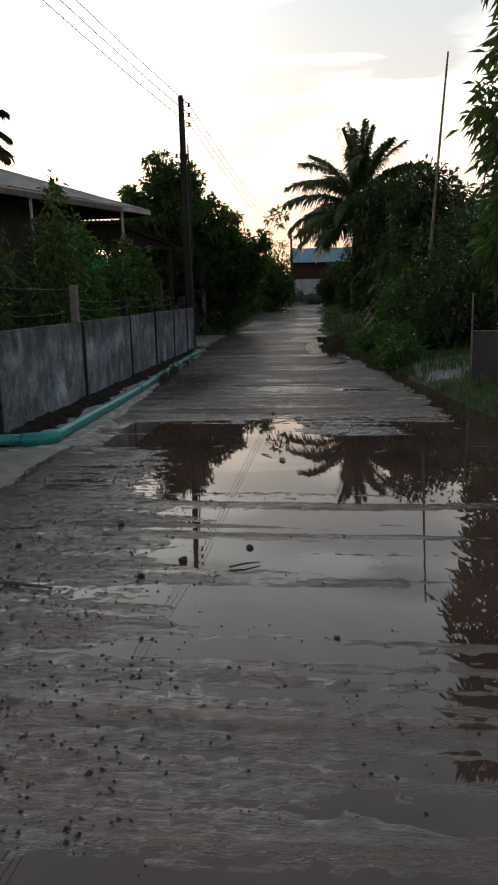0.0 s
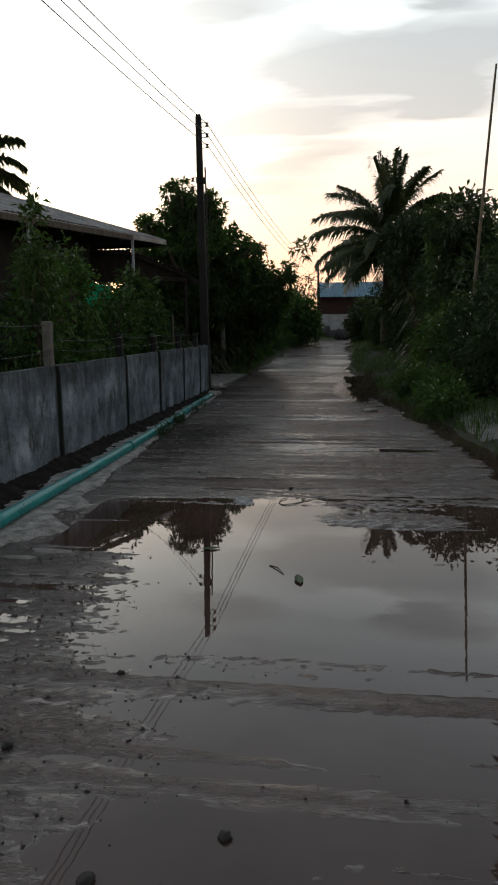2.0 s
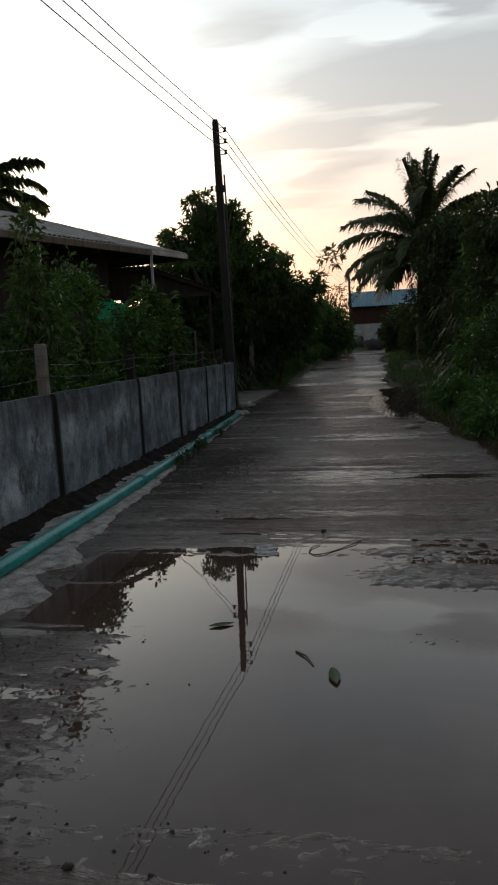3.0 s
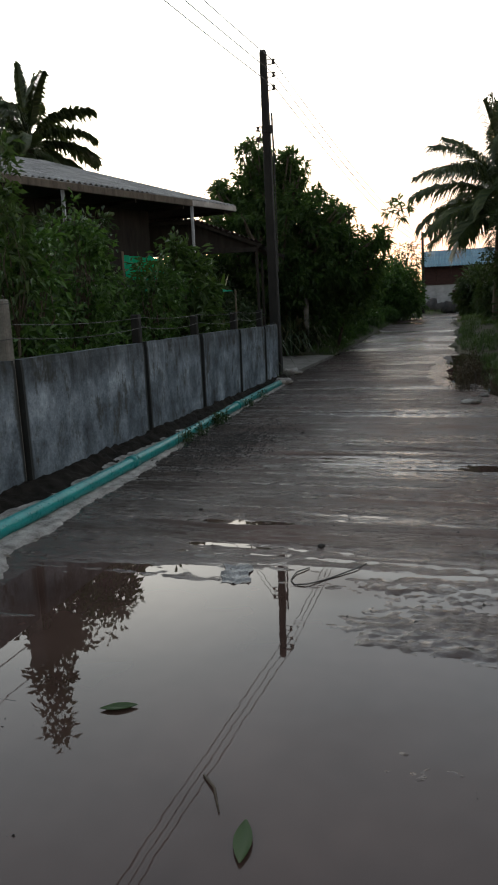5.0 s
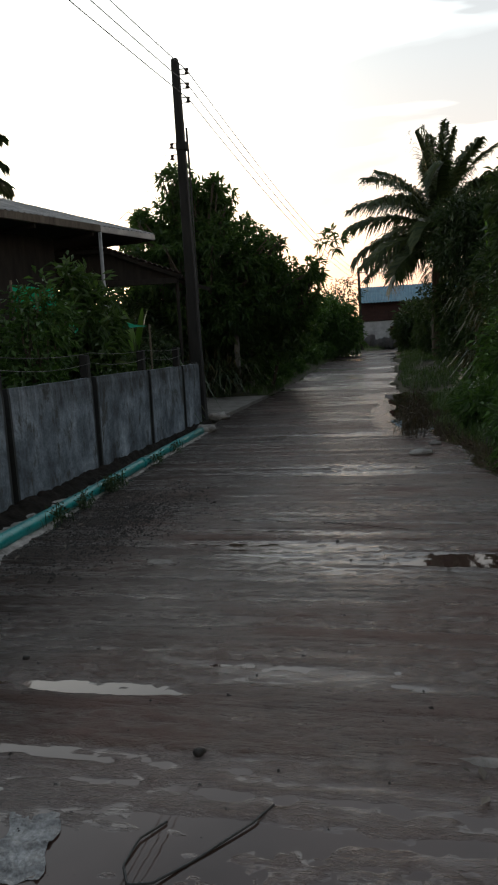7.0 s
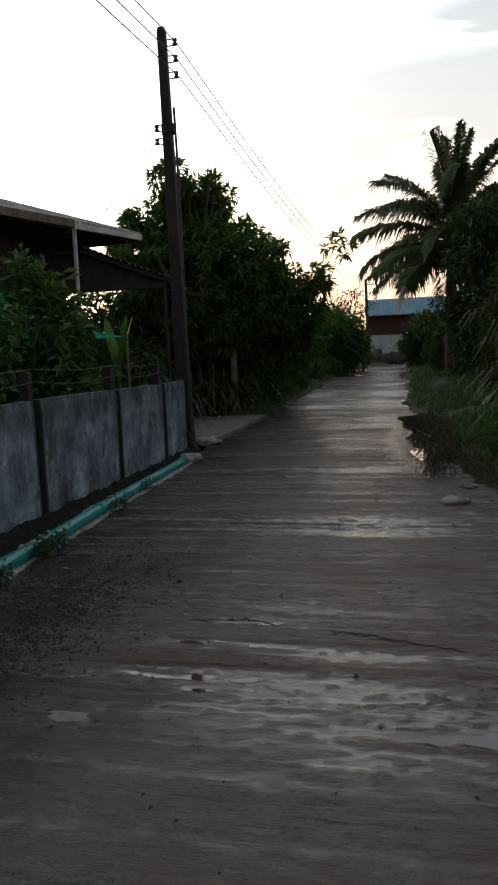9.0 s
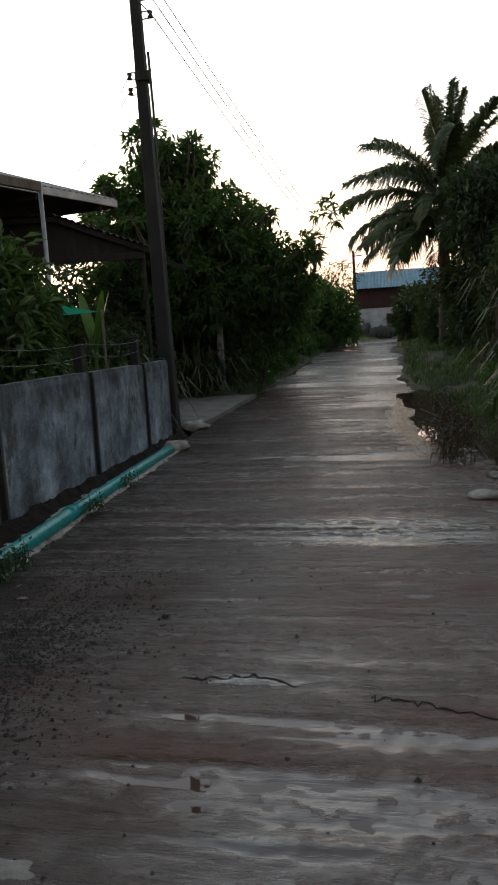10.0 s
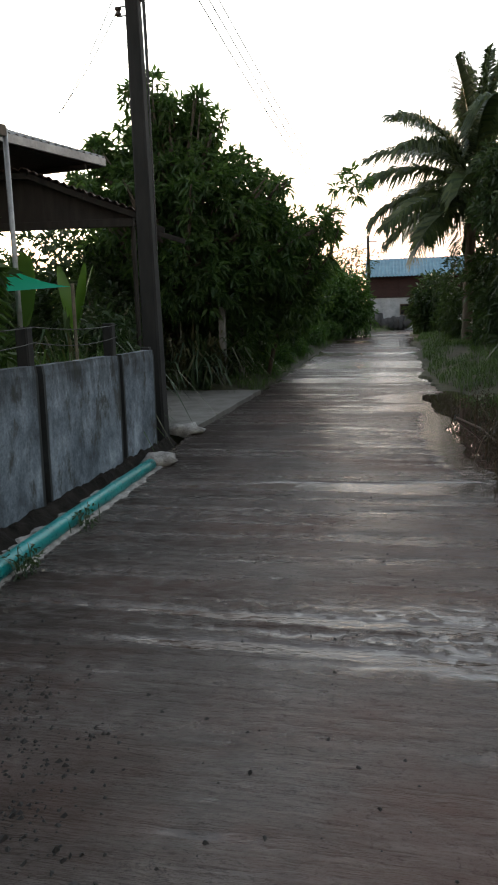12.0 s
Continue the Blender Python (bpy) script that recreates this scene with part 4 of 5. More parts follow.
def build_net():
    net = thing("shade_net", "bright green shade net stretched over a garden frame", "shade net", (-5.3, 17.6, 0))
    b = Build()
    u, v = np.meshgrid(np.linspace(0, 1, 22), np.linspace(0, 1, 12))
    tip = np.array((-4.12, 17.4, 1.96))
    low = tip + u[..., None] * np.array((-2.5, 0.2, -0.08))
    high = tip + u[..., None] * np.array((-2.4, 1.0, 0.0)) + (0.95 * u ** 1.5)[..., None] * np.array((0, 0, 1.0))
    pts = low * (1 - v[..., None]) + high * v[..., None]
    pts[..., 1] += 0.12 * np.sin(np.pi * v) * u
    b.grid(pts)
    part("cloth", b, M_NET, net, smooth=True)
    b = Build()
    u, v = np.meshgrid(np.linspace(0, 1, 14), np.linspace(0, 1, 8))
    top = np.array((-5.75, 15.5, 2.68)) * (1 - u[..., None]) + np.array((-5.3, 16.2, 2.62)) * u[..., None]
    hang = top + v[..., None] * np.array((0.05, 0.0, -0.45)) + 0.05 * np.sin(u * 19)[..., None] * np.array((1, 0.4, 0))
    b.grid(hang)
    b.grid(hang[:, ::-1] - np.array([0.004, 0, 0]))
    part("hanging_cloth", b, M_NET, net, smooth=True)
    for x, y, z in ((-4.12, 17.4, 1.96), (-6.62, 17.6, 1.9), (-6.52, 18.4, 2.9), (-5.75, 15.5, 2.72), (-5.3, 16.2, 2.66)):
        b = Build()
        b.tube([(x, y, -0.1), (x, y, z + 0.03)], 0.02, 6)
        part("stake", b, M_BAMBOO, net)


build_house()
build_lean_to()
build_net()


# ---------------------------------------------------------------- far house, blue shed, board, bamboo pole
def build_far_house():
    h = thing("far_house", "far house with blue roof, red-brown upper wall and white base", "house", (1.0, 54, 0.7))
    z0 = 0.6
    b = Build()
    b.box((-1.85, 52.0, z0), (6.5, 52.2, 2.62), 0.01)
    b.box((-1.85, 52.2, z0), (-1.65, 58, 2.62), 0.01)
    part("base_wall", b, M_WHITE, h, "dirty white painted base wall")
    for i in range(9):
        b = Build()
        x = -1.9 + i * 0.95
        b.box((x, 51.92, 2.63), (x + 0.93, 52.05, 3.95), 0.008)
        part("wall_board", b, M_REDWALL, h)
    b = Build()
    b.box((-1.88, 52.05, 2.63), (6.6, 58, 3.94), 0.01)
    part("upper_storey", b, M_REDWALL, h)
    for i in range(3):
        b = Build()
        sheet(b, (-1.95 + 2.9 * i, 51.4, 3.80), (0.97 + 2.9 * i, 51.4, 3.80), (-1.95 + 2.9 * i, 53.6, 4.95), (0.97 + 2.9 * i, 53.6, 4.95), 0.2, 0.025)
        part("roof_sheet", b, M_BLUEROOF, h)
    for x0 in (0.1, 2.6):
        win = Build()
        win.box((x0, 51.93, 1.65), (x0 + 0.72, 51.99, 2.2), 0.01)
        wo = part("window", win, M_GLASSDARK, h, "dark window opening")
        for (a0, c0, a1, c1) in ((x0 - 0.05, 1.6, x0 + 0.77, 1.65), (x0 - 0.05, 2.2, x0 + 0.77, 2.25), (x0 - 0.05, 1.65, x0, 2.2), (x0 + 0.72, 1.65, x0 + 0.77, 2.2)):
            f = Build()
            f.box((a0, 51.9, c0), (a1, 52.0, c1), 0.004)
            part("frame", f, M_TIMBER, wo)
    # parked things along its foot
    rs = np.random.RandomState(3)
    for i in range(7):
        b = Build()
        rock(b, (-1.5 + i * 0.33, 51.3 + rs.uniform(-0.2, 0.2), 1.1 + rs.uniform(0, 0.15)), 0.26 + rs.uniform(0, 0.1), i, 1.3)
        tagged(part("filled_sack", b, M_DARKBOARD, smooth=True), "dark filled sack standing before the far house", "sack", "sacks by the far house")


def build_blue_shed():
    s = thing("garden_shed", "shed with pale blue corrugated roof behind the hedge", "shed", (6.5, 23, 0))
    b = Build()
    corrugated(b, (4.7, 22.0, 3.75), (5.2, 0, 0), (0, 2.2, 0.75), 0, 0.15, 0.02)
    part("roof_sheet", b, M_BLUETARP, s)
    b = Build()
    b.box((4.9, 22.4, 0.0), (9.7, 22.5, 3.7), 0.01)
    part("wall", b, M_TIMBER, s)
    for x in (4.85, 9.75):
        b = Build()
        b.box((x - 0.05, 22.1, 0), (x + 0.05, 22.2, 3.75), 0.01)
        part("post", b, M_TIMBER, s)


def build_board():
    p = thing("board_fence", "dark fibre-board fence panel with a thin stake on the verge", "fence panel", (2.8, 9.4, 0))
    for x0, x1 in ((2.58, 3.3), (3.31, 4.05)):
        b = Build()
        b.box((x0, 9.45, 0.02), (x1, 9.49, 0.94), 0.005)
        part("board", b, M_DARKBOARD, p)
    b = Build()
    b.box((2.56, 9.43, 0.94), (4.07, 9.51, 0.965), 0.005)
    part("rail", b, M_TIMBER, p)
    b = Build()
    b.tube([(2.55, 9.42, 0), (2.545, 9.42, 0.8), (2.53, 9.42, 1.55)], [0.018, 0.016, 0.013], 7)
    part("stake", b, M_BAMBOO, p, "pale bamboo stake")


def build_bamboo_pole():
    b = Build()
    z = np.linspace(0, 7.45, 30)
    x = 3.05 + 0.33 * (z / 7.45) ** 1.3
    r = 0.045 - 0.022 * z / 7.45 + 0.004 * (np.arange(30) % 3 == 0)
    b.tube(np.stack([x, 17.7 + 0 * z, z], -1), r, 8)
    tagged(part("bamboo_pole", b, M_BAMBOO, smooth=True), "tall thin dry bamboo pole standing among the shrubs", "bamboo pole")


def build_driveway():
    b = Build()
    X, Y = np.meshgrid(np.linspace(1.95, 5.5, 26), np.linspace(10.4, 13.2, 22))
    Z = ground_height(X, Y) + 0.035 + 0.02 * (fractal(X * 2, Y * 2, 44, 3) - 0.5)
    Z[:, 0] -= 0.08
    Z[0] -= 0.06
    Z[-1] -= 0.06
    b.grid(np.stack([X + 0.15 * (fractal(Y * 1.5, X * 0, 3, 2) - 0.5) * (X < 2), Y, Z], -1))
    tagged(part("driveway", b, M_SLAB, smooth=True), "rough grey concrete driveway joining the lane", "driveway", kind="structure")


build_far_house()
build_blue_shed()
build_board()
build_bamboo_pole()
build_driveway()


# ---------------------------------------------------------------- plants
def leaf_cloud(b, blobs, clusters, per, length, width, rs, droop=0.35, shell=0.55, spread=0.16):
    """Rosettes of folded leaves spread through ellipsoids (x, y, z, rx, ry, rz)."""
    vol = np.array([q[3] * q[4] * q[5] for q in blobs]) ** (2 / 3)
    pick = rs.choice(len(blobs), clusters, p=vol / vol.sum())
    bl = np.array(blobs)[pick]
    d = rs.normal(size=(clusters, 3))
    d /= np.linalg.norm(d, axis=1)[:, None]
    rad = shell + (1.06 - shell) * rs.rand(clusters) ** 0.7
    lump = 0.78 + 0.44 * rs.rand(clusters)
    centre = bl[:, :3] + d * bl[:, 3:] * (rad * np.where(rs.rand(clusters) < 0.25, lump, 1.0))[:, None]
    c = np.repeat(centre, per, 0)
    out = np.repeat(d, per, 0)
    k = len(c)
    dirs = rs.normal(size=(k, 3)) + out * 0.9
    dirs[:, 2] -= droop
    dirs /= np.linalg.norm(dirs, axis=1)[:, None]
    size = length * rs.uniform(0.6, 1.25, k)[:, None]
    p = c + rs.normal(size=(k, 3)) * spread * 0.45 + dirs * spread * rs.rand(k)[:, None]
    side = np.cross(dirs, rs.normal(size=(k, 3)) * 0.5 + np.array([0, 0, 1.0]))
    side /= np.linalg.norm(side, axis=1)[:, None] + 1e-9
    up = np.cross(side, dirs)
    hw = width * 0.5 * rs.uniform(0.8, 1.2, k)[:, None]
    tip = p + dirs * size - np.array([0, 0, 1.0]) * size * 0.18
    mid = p + dirs * size * 0.45
    v = np.stack([p, mid + side * hw + up * hw * 0.45, tip, mid - side * hw + up * hw * 0.45], 1)
    b.many(v, [(0, 1, 2), (0, 2, 3)])


def limbs(b, base, blobs, r0, rs, each=3):
    base = np.array(base, float)
    mean = np.mean([q[:3] for q in blobs], 0)
    fork = base + (mean - base) * np.array([0.35, 0.35, 0.45])
    wob = rs.normal(size=3) * 0.04
    b.tube([base - np.array([0, 0, 0.15]), base * 0.6 + fork * 0.4 + wob, fork], [r0 * 1.25, r0, r0 * 0.8], 8)
    for q in blobs:
        for _ in range(each):
            d = rs.normal(size=3)
            d /= np.linalg.norm(d)
            end = np.array(q[:3]) + d * np.array(q[3:]) * 0.75
            mid = (fork + end) / 2 + rs.normal(size=3) * 0.12 + np.array([0, 0, -0.1])
            b.tube([fork, mid, end], [r0 * 0.55, r0 * 0.32, r0 * 0.1], 6)


def tree(name, label, category, base, blobs, clusters, per, length, width, mat, seed, r0=0.07, group="", droop=0.35, shell=0.5, spread=0.16):
    rs = np.random.RandomState(seed)
    base = (base[0], base[1], float(ground_height(np.array([base[0]]), np.array([base[1]]))[0]))
    t = thing(name, label, category, base, group)
    b = Build()
    limbs(b, base, blobs, r0, rs)
    part("trunk", b, M_BARK, t, smooth=True)
    b = Build()
    leaf_cloud(b, blobs, clusters, per, length, width, rs, droop, shell, spread)
    part("crown", b, mat, t)
    return t


def frond_mesh(seed, length, rise_deg, bend_deg, leaflet, pairs=104):
    """One coconut frond rooted at the origin, leaving along +x at rise_deg and arching over by bend_deg."""
    rs = np.random.RandomState(seed)
    b = Build()
    s = np.linspace(0, 1, 20)
    ang = np.radians(rise_deg - bend_deg * s ** 1.25)
    step = length / 19
    bend = np.stack([np.concatenate([[0], np.cumsum(np.cos(ang[:-1]) * step)]), 0.10 * np.sin(s * 2 + seed) * s * length * 0.4, np.concatenate([[0], np.cumsum(np.sin(ang[:-1]) * step)])], -1)
    b.tube(bend, 0.045 * (1 - s) + 0.006, 5)
    t = np.linspace(0.16, 0.995, pairs)
    t = np.concatenate([t, t]) + rs.uniform(-0.006, 0.006, 2 * pairs)
    t = np.clip(t, 0, 1)
    sg = np.concatenate([np.ones(pairs), -np.ones(pairs)])
    root = np.stack([np.interp(t, s, bend[:, i]) for i in range(3)], -1)
    a = np.interp(t, s, ang)
    tang = np.stack([np.cos(a), 0 * a, np.sin(a)], -1)
    nrm = np.stack([-np.sin(a), 0 * a, np.cos(a)], -1)
    lat = np.stack([0 * a, sg, 0 * a], -1)
    ln = leaflet * (0.35 + 0.75 * np.sin(np.pi * np.clip(t * 0.80 + 0.12, 0, 1))) * rs.uniform(0.75, 1.15, len(t))
    d = tang * rs.uniform(0.5, 0.8, len(t))[:, None] + lat * rs.uniform(0.55, 0.9, len(t))[:, None] + nrm * rs.uniform(-0.25, 0.35, len(t))[:, None]
    d /= np.linalg.norm(d, axis=1)[:, None]
    down = np.array([0, 0, -1.0]) * rs.uniform(0.3, 1.0, len(t))[:, None]
    mid = root + d * ln[:, None] * 0.5 + down * ln[:, None] * 0.12
    tip = root + d * ln[:, None] * 0.85 + down * ln[:, None] * 0.75
    w = np.cross(d, nrm) * 0.5 + nrm * 0.5
    w = w / np.linalg.norm(w, axis=1)[:, None] * 0.042
    v = np.stack([root - w * 0.5, root + w * 0.5, mid + w, tip, mid - w], 1)
    b.many(v, [(0, 1, 2, 4), (4, 2, 3)])
    return b.mesh("frond", L_PALM)


def palm(name, label, base, crown_z, size, seed, count=20, low=-25, drop=0.5):
    """Young coconut palm: an erect spear, arching fronds round it and older ones hanging lower on the stem."""
    rs = np.random.RandomState(seed)
    t = thing(name, label, "palm tree", base)
    b = Build()
    z = np.linspace(base[2] - 0.2, crown_z, 26)
    u = (z - z[0]) / (z[-1] - z[0])
    r = (0.17 - 0.05 * u + 0.02 * (np.arange(26) % 2)) * size / 3.5
    b.tube(np.stack([base[0] + 0.1 * u ** 2, base[1] + 0 * u, z], -1), r, 10)
    part("trunk", b, M_BARK, t, smooth=True)
    tiers = 8
    kinds = []
    for i in range(tiers):
        k = i / (tiers - 1)
        kinds.append(frond_mesh(seed * 7 + i, size * (0.80 + 0.25 * np.sin(np.pi * (0.15 + 0.75 * k))), 86 - (86 - low) * k ** 0.62, 10 + 66 * min(k * 3.0, 1.0) - 26 * k, size * 0.25 * (0.65 + 0.35 * min(k * 4, 1.0))))
    for i in range(count):
        k = i / (count - 1)
        tier = min(int(k * tiers), tiers - 1)
        f = part("frond", kinds[tier], L_PALM, t)
        f.matrix_parent_inverse = Matrix()
        root = Vector((0.1, 0, crown_z - base[2] - drop * k ** 1.2 * size))
        f.matrix_basis = Matrix.Translation(root) @ pose(0, 0, 0, 0, 0, i * 137.5 + rs.uniform(-14, 14)) @ pose(0, 0, 0, rs.uniform(-14, 14), rs.uniform(-7, 7), 0)
    return t


palm("coconut_palm", "tall coconut palm with drooping feathered fronds above the hedge", (1.95, 34.0, 0.45), 6.35, 3.5, 3, 44, 0, 0.42)
palm("coconut_palm", "coconut palm rising behind the house roof", (-15.0, 27.0, 0.1), 8.2, 2.6, 5, 32, -10, 0.25)

# the big dark tree past the pole, and smaller ones down the lane
MANGO = [(-5.6, 25.6, 4.9, 1.3, 1.3, 1.3), (-4.4, 25.4, 4.0, 1.3, 1.4, 1.25), (-6.2, 25.2, 3.9, 1.1, 1.3, 1.1), (-3.4, 26.2, 3.1, 1.1, 1.4, 1.2),
      (-4.9, 25.2, 2.6, 1.5, 1.4, 1.2), (-3.2, 27.5, 2.3, 0.95, 1.3, 1.3), (-5.2, 25.6, 5.6, 0.75, 0.8, 0.7), (-4.6, 26.4, 1.5, 1.4, 1.2, 1.1)]
rs_m = np.random.RandomState(31)
SPRAYS = []
for q in MANGO[:4] + MANGO[6:7]:
    for _ in range(9):
        d = rs_m.normal(size=3)
        d[2] = abs(d[2]) * 0.9
        d /= np.linalg.norm(d)
        k = rs_m.uniform(1.12, 1.35)
        SPRAYS.append((q[0] + d[0] * q[3] * k, q[1] + d[1] * q[4] * k, q[2] + d[2] * q[5] * k, 0.15, 0.15, 0.22))
tree("mango_tree", "dense dark mango tree leaning over the lane verge", "tree", (-5.6, 25.6, 0),
     [(x, y, z, rx, ry, rz * 0.97) for x, y, z, rx, ry, rz in MANGO] + SPRAYS, 3300, 14, 0.22, 0.072, L_MANGO, 21, 0.16, droop=0.15, shell=0.35, spread=0.07)
tree("mango_tree", "slim mango branch reaching out over the lane", "tree", (-3.6, 27.2, 0),
     [(-2.1, 26.4, 3.6, 0.42, 0.5, 0.35), (-1.5, 26.2, 4.4, 0.36, 0.34, 0.28), (-2.4, 26.8, 2.9, 0.5, 0.6, 0.5), (-1.9, 26.3, 4.05, 0.2, 0.2, 0.2)], 58, 13, 0.30, 0.07, L_MANGO, 22, 0.05, droop=0.1, spread=0.05)
tree("roadside_tree", "rounded dark bushy tree at the lane's far bend", "tree", (-2.6, 41.0, 0),
     [(-2.6, 41, 2.2, 1.15, 1.2, 1.3), (-3.0, 41.5, 2.9, 0.8, 0.8, 0.7), (-1.95, 40.8, 1.7, 0.75, 0.8, 0.9), (-3.6, 40.5, 1.8, 0.9, 0.9, 1.0)], 900, 12, 0.24, 0.09, L_SHRUB, 23, 0.09, shell=0.35)
tree("roadside_tree", "sparse twiggy tree behind the rounded bush", "tree", (-2.9, 44.0, 0),
     [(-2.3, 44, 4.0, 0.9, 0.8, 0.7), (-3.4, 44, 3.7, 0.8, 0.8, 0.7)], 110, 9, 0.26, 0.08, L_DARK, 24, 0.07, spread=0.25)
tree("roadside_tree", "dark bushy tree along the fence line", "tree", (-4.9, 33.5, 0),
     [(-4.9, 33.5, 2.2, 1.2, 1.6, 1.5), (-5.2, 31.0, 2.0, 1.4, 1.6, 1.5), (-6.2, 29.5, 2.8, 1.5, 1.5, 1.6), (-5.0, 36.5, 2.0, 1.2, 1.7, 1.4)], 1300, 12, 0.26, 0.09, L_DARK, 25, 0.1, shell=0.35)
for i, (x, y, z, rx, rz, n) in enumerate(((-8.6, 27.5, 2.3, 2.0, 2.0, 520), (-7.0, 25.2, 1.7, 0.9, 1.7, 260), (-12.0, 29.0, 2.0, 2.2, 1.8, 380), (-7.6, 31.5, 2.4, 2.0, 2.0, 420), (-15.5, 27.0, 2.0, 2.2, 1.8, 300), (-5.2, 46, 2.4, 2.2, 1.7, 380), (-8.5, 41, 2.6, 2.4, 2.0, 300))):
    tree("background_bush", "dark dense bush growing behind the garden and house", "bush", (x, y, 0),
         [(x, y, z, rx, 1.3, rz), (x + 0.6, y - 0.3, z * 0.6, rx * 0.8, 1.2, rz * 0.8)], n, 13, 0.30, 0.11, L_DARK, 150 + i, 0.07, "background bushes", shell=0.3)

# garden shrubs behind the wall
SHRUBS = [
    (-4.4, 6.9, 1.45, 0.55, 0.75, 0.6, 190, 0.16, 0.035, L_LIME), (-5.3, 8.6, 1.7, 0.75, 0.8, 0.75, 200, 0.12, 0.05, L_DARK),
    (-4.2, 9.9, 1.75, 0.40, 0.55, 0.65, 170, 0.10, 0.045, L_SHRUB), (-4.4, 11.5, 1.95, 0.45, 0.55, 0.75, 190, 0.09, 0.042, L_SHRUB),
    (-5.3, 12.6, 2.1, 0.6, 0.7, 0.85, 220, 0.11, 0.045, L_DARK), (-4.2, 13.2, 1.65, 0.40, 0.55, 0.45, 190, 0.10, 0.04, L_SHRUB),
    (-4.25, 15.1, 1.95, 0.45, 0.5, 0.58, 210, 0.17, 0.05, L_LIME), (-5.3, 14.4, 1.45, 0.7, 0.7, 0.65, 200, 0.12, 0.045, L_DARK),
    (-6.1, 10.6, 1.7, 0.8, 1.2, 0.9, 200, 0.12, 0.05, L_DARK), (-4.5, 5.4, 1.3, 0.6, 0.6, 0.6, 170, 0.16, 0.035, L_LIME),
    (-6.8, 7.6, 1.8, 1.0, 1.2, 0.9, 200, 0.12, 0.05, L_DARK), (-6.4, 13.8, 1.3, 0.9, 1.2, 0.9, 190, 0.12, 0.05, L_DARK),
    (-4.9, 20.0, 0.9, 0.6, 0.8, 0.6, 200, 0.16, 0.05, L_DARK), (-6.3, 23.5, 1.3, 0.9, 1.2, 0.9, 230, 0.16, 0.05, L_DARK),
]
rs_s = np.random.RandomState(12)
for i, (x, y, z, rx, ry, rz, n, ln, wd, mat) in enumerate(SHRUBS):
    blobs = [(x, y, z, rx, ry, rz), (x + 0.1, y - 0.2, z * 0.55, rx * 0.9, ry, z * 0.45)]
    for _ in range(6):
        ax, ay = x + rs_s.uniform(-0.8, 0.8) * rx, y + rs_s.uniform(-0.8, 0.8) * ry
        blobs.append((ax, ay, z + rz * rs_s.uniform(0.7, 1.15), 0.10, 0.10, 0.28))
    tree("garden_shrub", "leafy green garden shrub growing above the boundary wall", "shrub", (x, y, 0),
         blobs, n + 60, 12, ln * 1.25, wd * 1.2, mat, 100 + i, 0.03, "garden shrubs", spread=0.10)
tree("tall_sapling", "tall thin sapling standing up from the garden shrubs", "sapling", (-4.0, 9.4, 0),
     [(-4.0, 9.4, 2.3, 0.2, 0.2, 0.6), (-4.0, 9.4, 2.9, 0.13, 0.13, 0.4), (-4.0, 9.4, 3.35, 0.07, 0.07, 0.22)], 70, 9, 0.12, 0.05, L_LIME, 140, 0.02, spread=0.08)

# hedge and trees on the other side
HEDGE = [
    (1.35, 41.5, 1.7, 0.95, 1.2, 1.2, 320, 0.24, 0.08, L_DARK), (3.0, 32.6, 2.6, 1.1, 1.2, 1.3, 380, 0.24, 0.07, L_DARK), (3.6, 31.5, 4.4, 1.4, 1.4, 1.6, 420, 0.24, 0.07, L_DARK),
    (2.2, 36.5, 1.9, 1.1, 1.5, 1.6, 320, 0.2, 0.06, L_DARK), (3.3, 32.0, 1.7, 0.95, 1.3, 1.5, 330, 0.2, 0.06, L_DARK),
    (3.9, 30.0, 2.9, 1.3, 1.5, 1.8, 420, 0.22, 0.06, L_DARK), (3.5, 28.0, 1.6, 0.95, 1.2, 1.4, 330, 0.18, 0.05, L_DARK),
    (4.1, 26.5, 3.0, 1.3, 1.5, 1.9, 450, 0.22, 0.06, L_DARK), (3.7, 24.6, 1.6, 0.85, 1.1, 1.4, 340, 0.18, 0.05, L_DARK),
    (4.2, 24.5, 3.6, 1.5, 1.5, 2.0, 430, 0.24, 0.07, L_DARK), (3.5, 22.0, 1.9, 1.0, 1.1, 1.7, 380, 0.18, 0.05, L_DARK),
    (2.8, 19.6, 1.1, 0.75, 1.0, 1.0, 300, 0.17, 0.05, L_SHRUB), (4.0, 19.0, 2.0, 1.1, 1.1, 1.8, 380, 0.18, 0.055, L_DARK),
    (3.1, 16.8, 1.25, 0.85, 1.0, 1.15, 320, 0.16, 0.05, L_DARK), (4.2, 16.0, 1.9, 1.1, 1.1, 1.7, 330, 0.18, 0.055, L_DARK),
    (3.4, 14.6, 1.15, 0.8, 0.9, 1.1, 300, 0.15, 0.045, L_DARK), (5.0, 13.2, 1.9, 1.2, 1.1, 1.8, 300, 0.18, 0.055, L_DARK),
    (4.3, 11.3, 1.7, 0.9, 1.0, 1.5, 280, 0.17, 0.05, L_DARK), (5.6, 20.5, 2.5, 1.4, 1.6, 2.2, 350, 0.22, 0.06, L_DARK),
]
for i, (x, y, z, rx, ry, rz, n, ln, wd, mat) in enumerate(HEDGE):
    tree("hedge_bush", "dense dark green bush overgrowing the lane verge", "bush", (x, y, 0),
         [(x, y, z + float(rise(y)) * 0.6, rx, ry, rz), (x, y - 0.1, z * 0.45 + float(rise(y)), rx * 0.85, ry * 0.85, z * 0.45)], n, 13, ln * 1.15, wd * 1.25, mat, 200 + i, 0.05, "hedge bushes", spread=0.18)
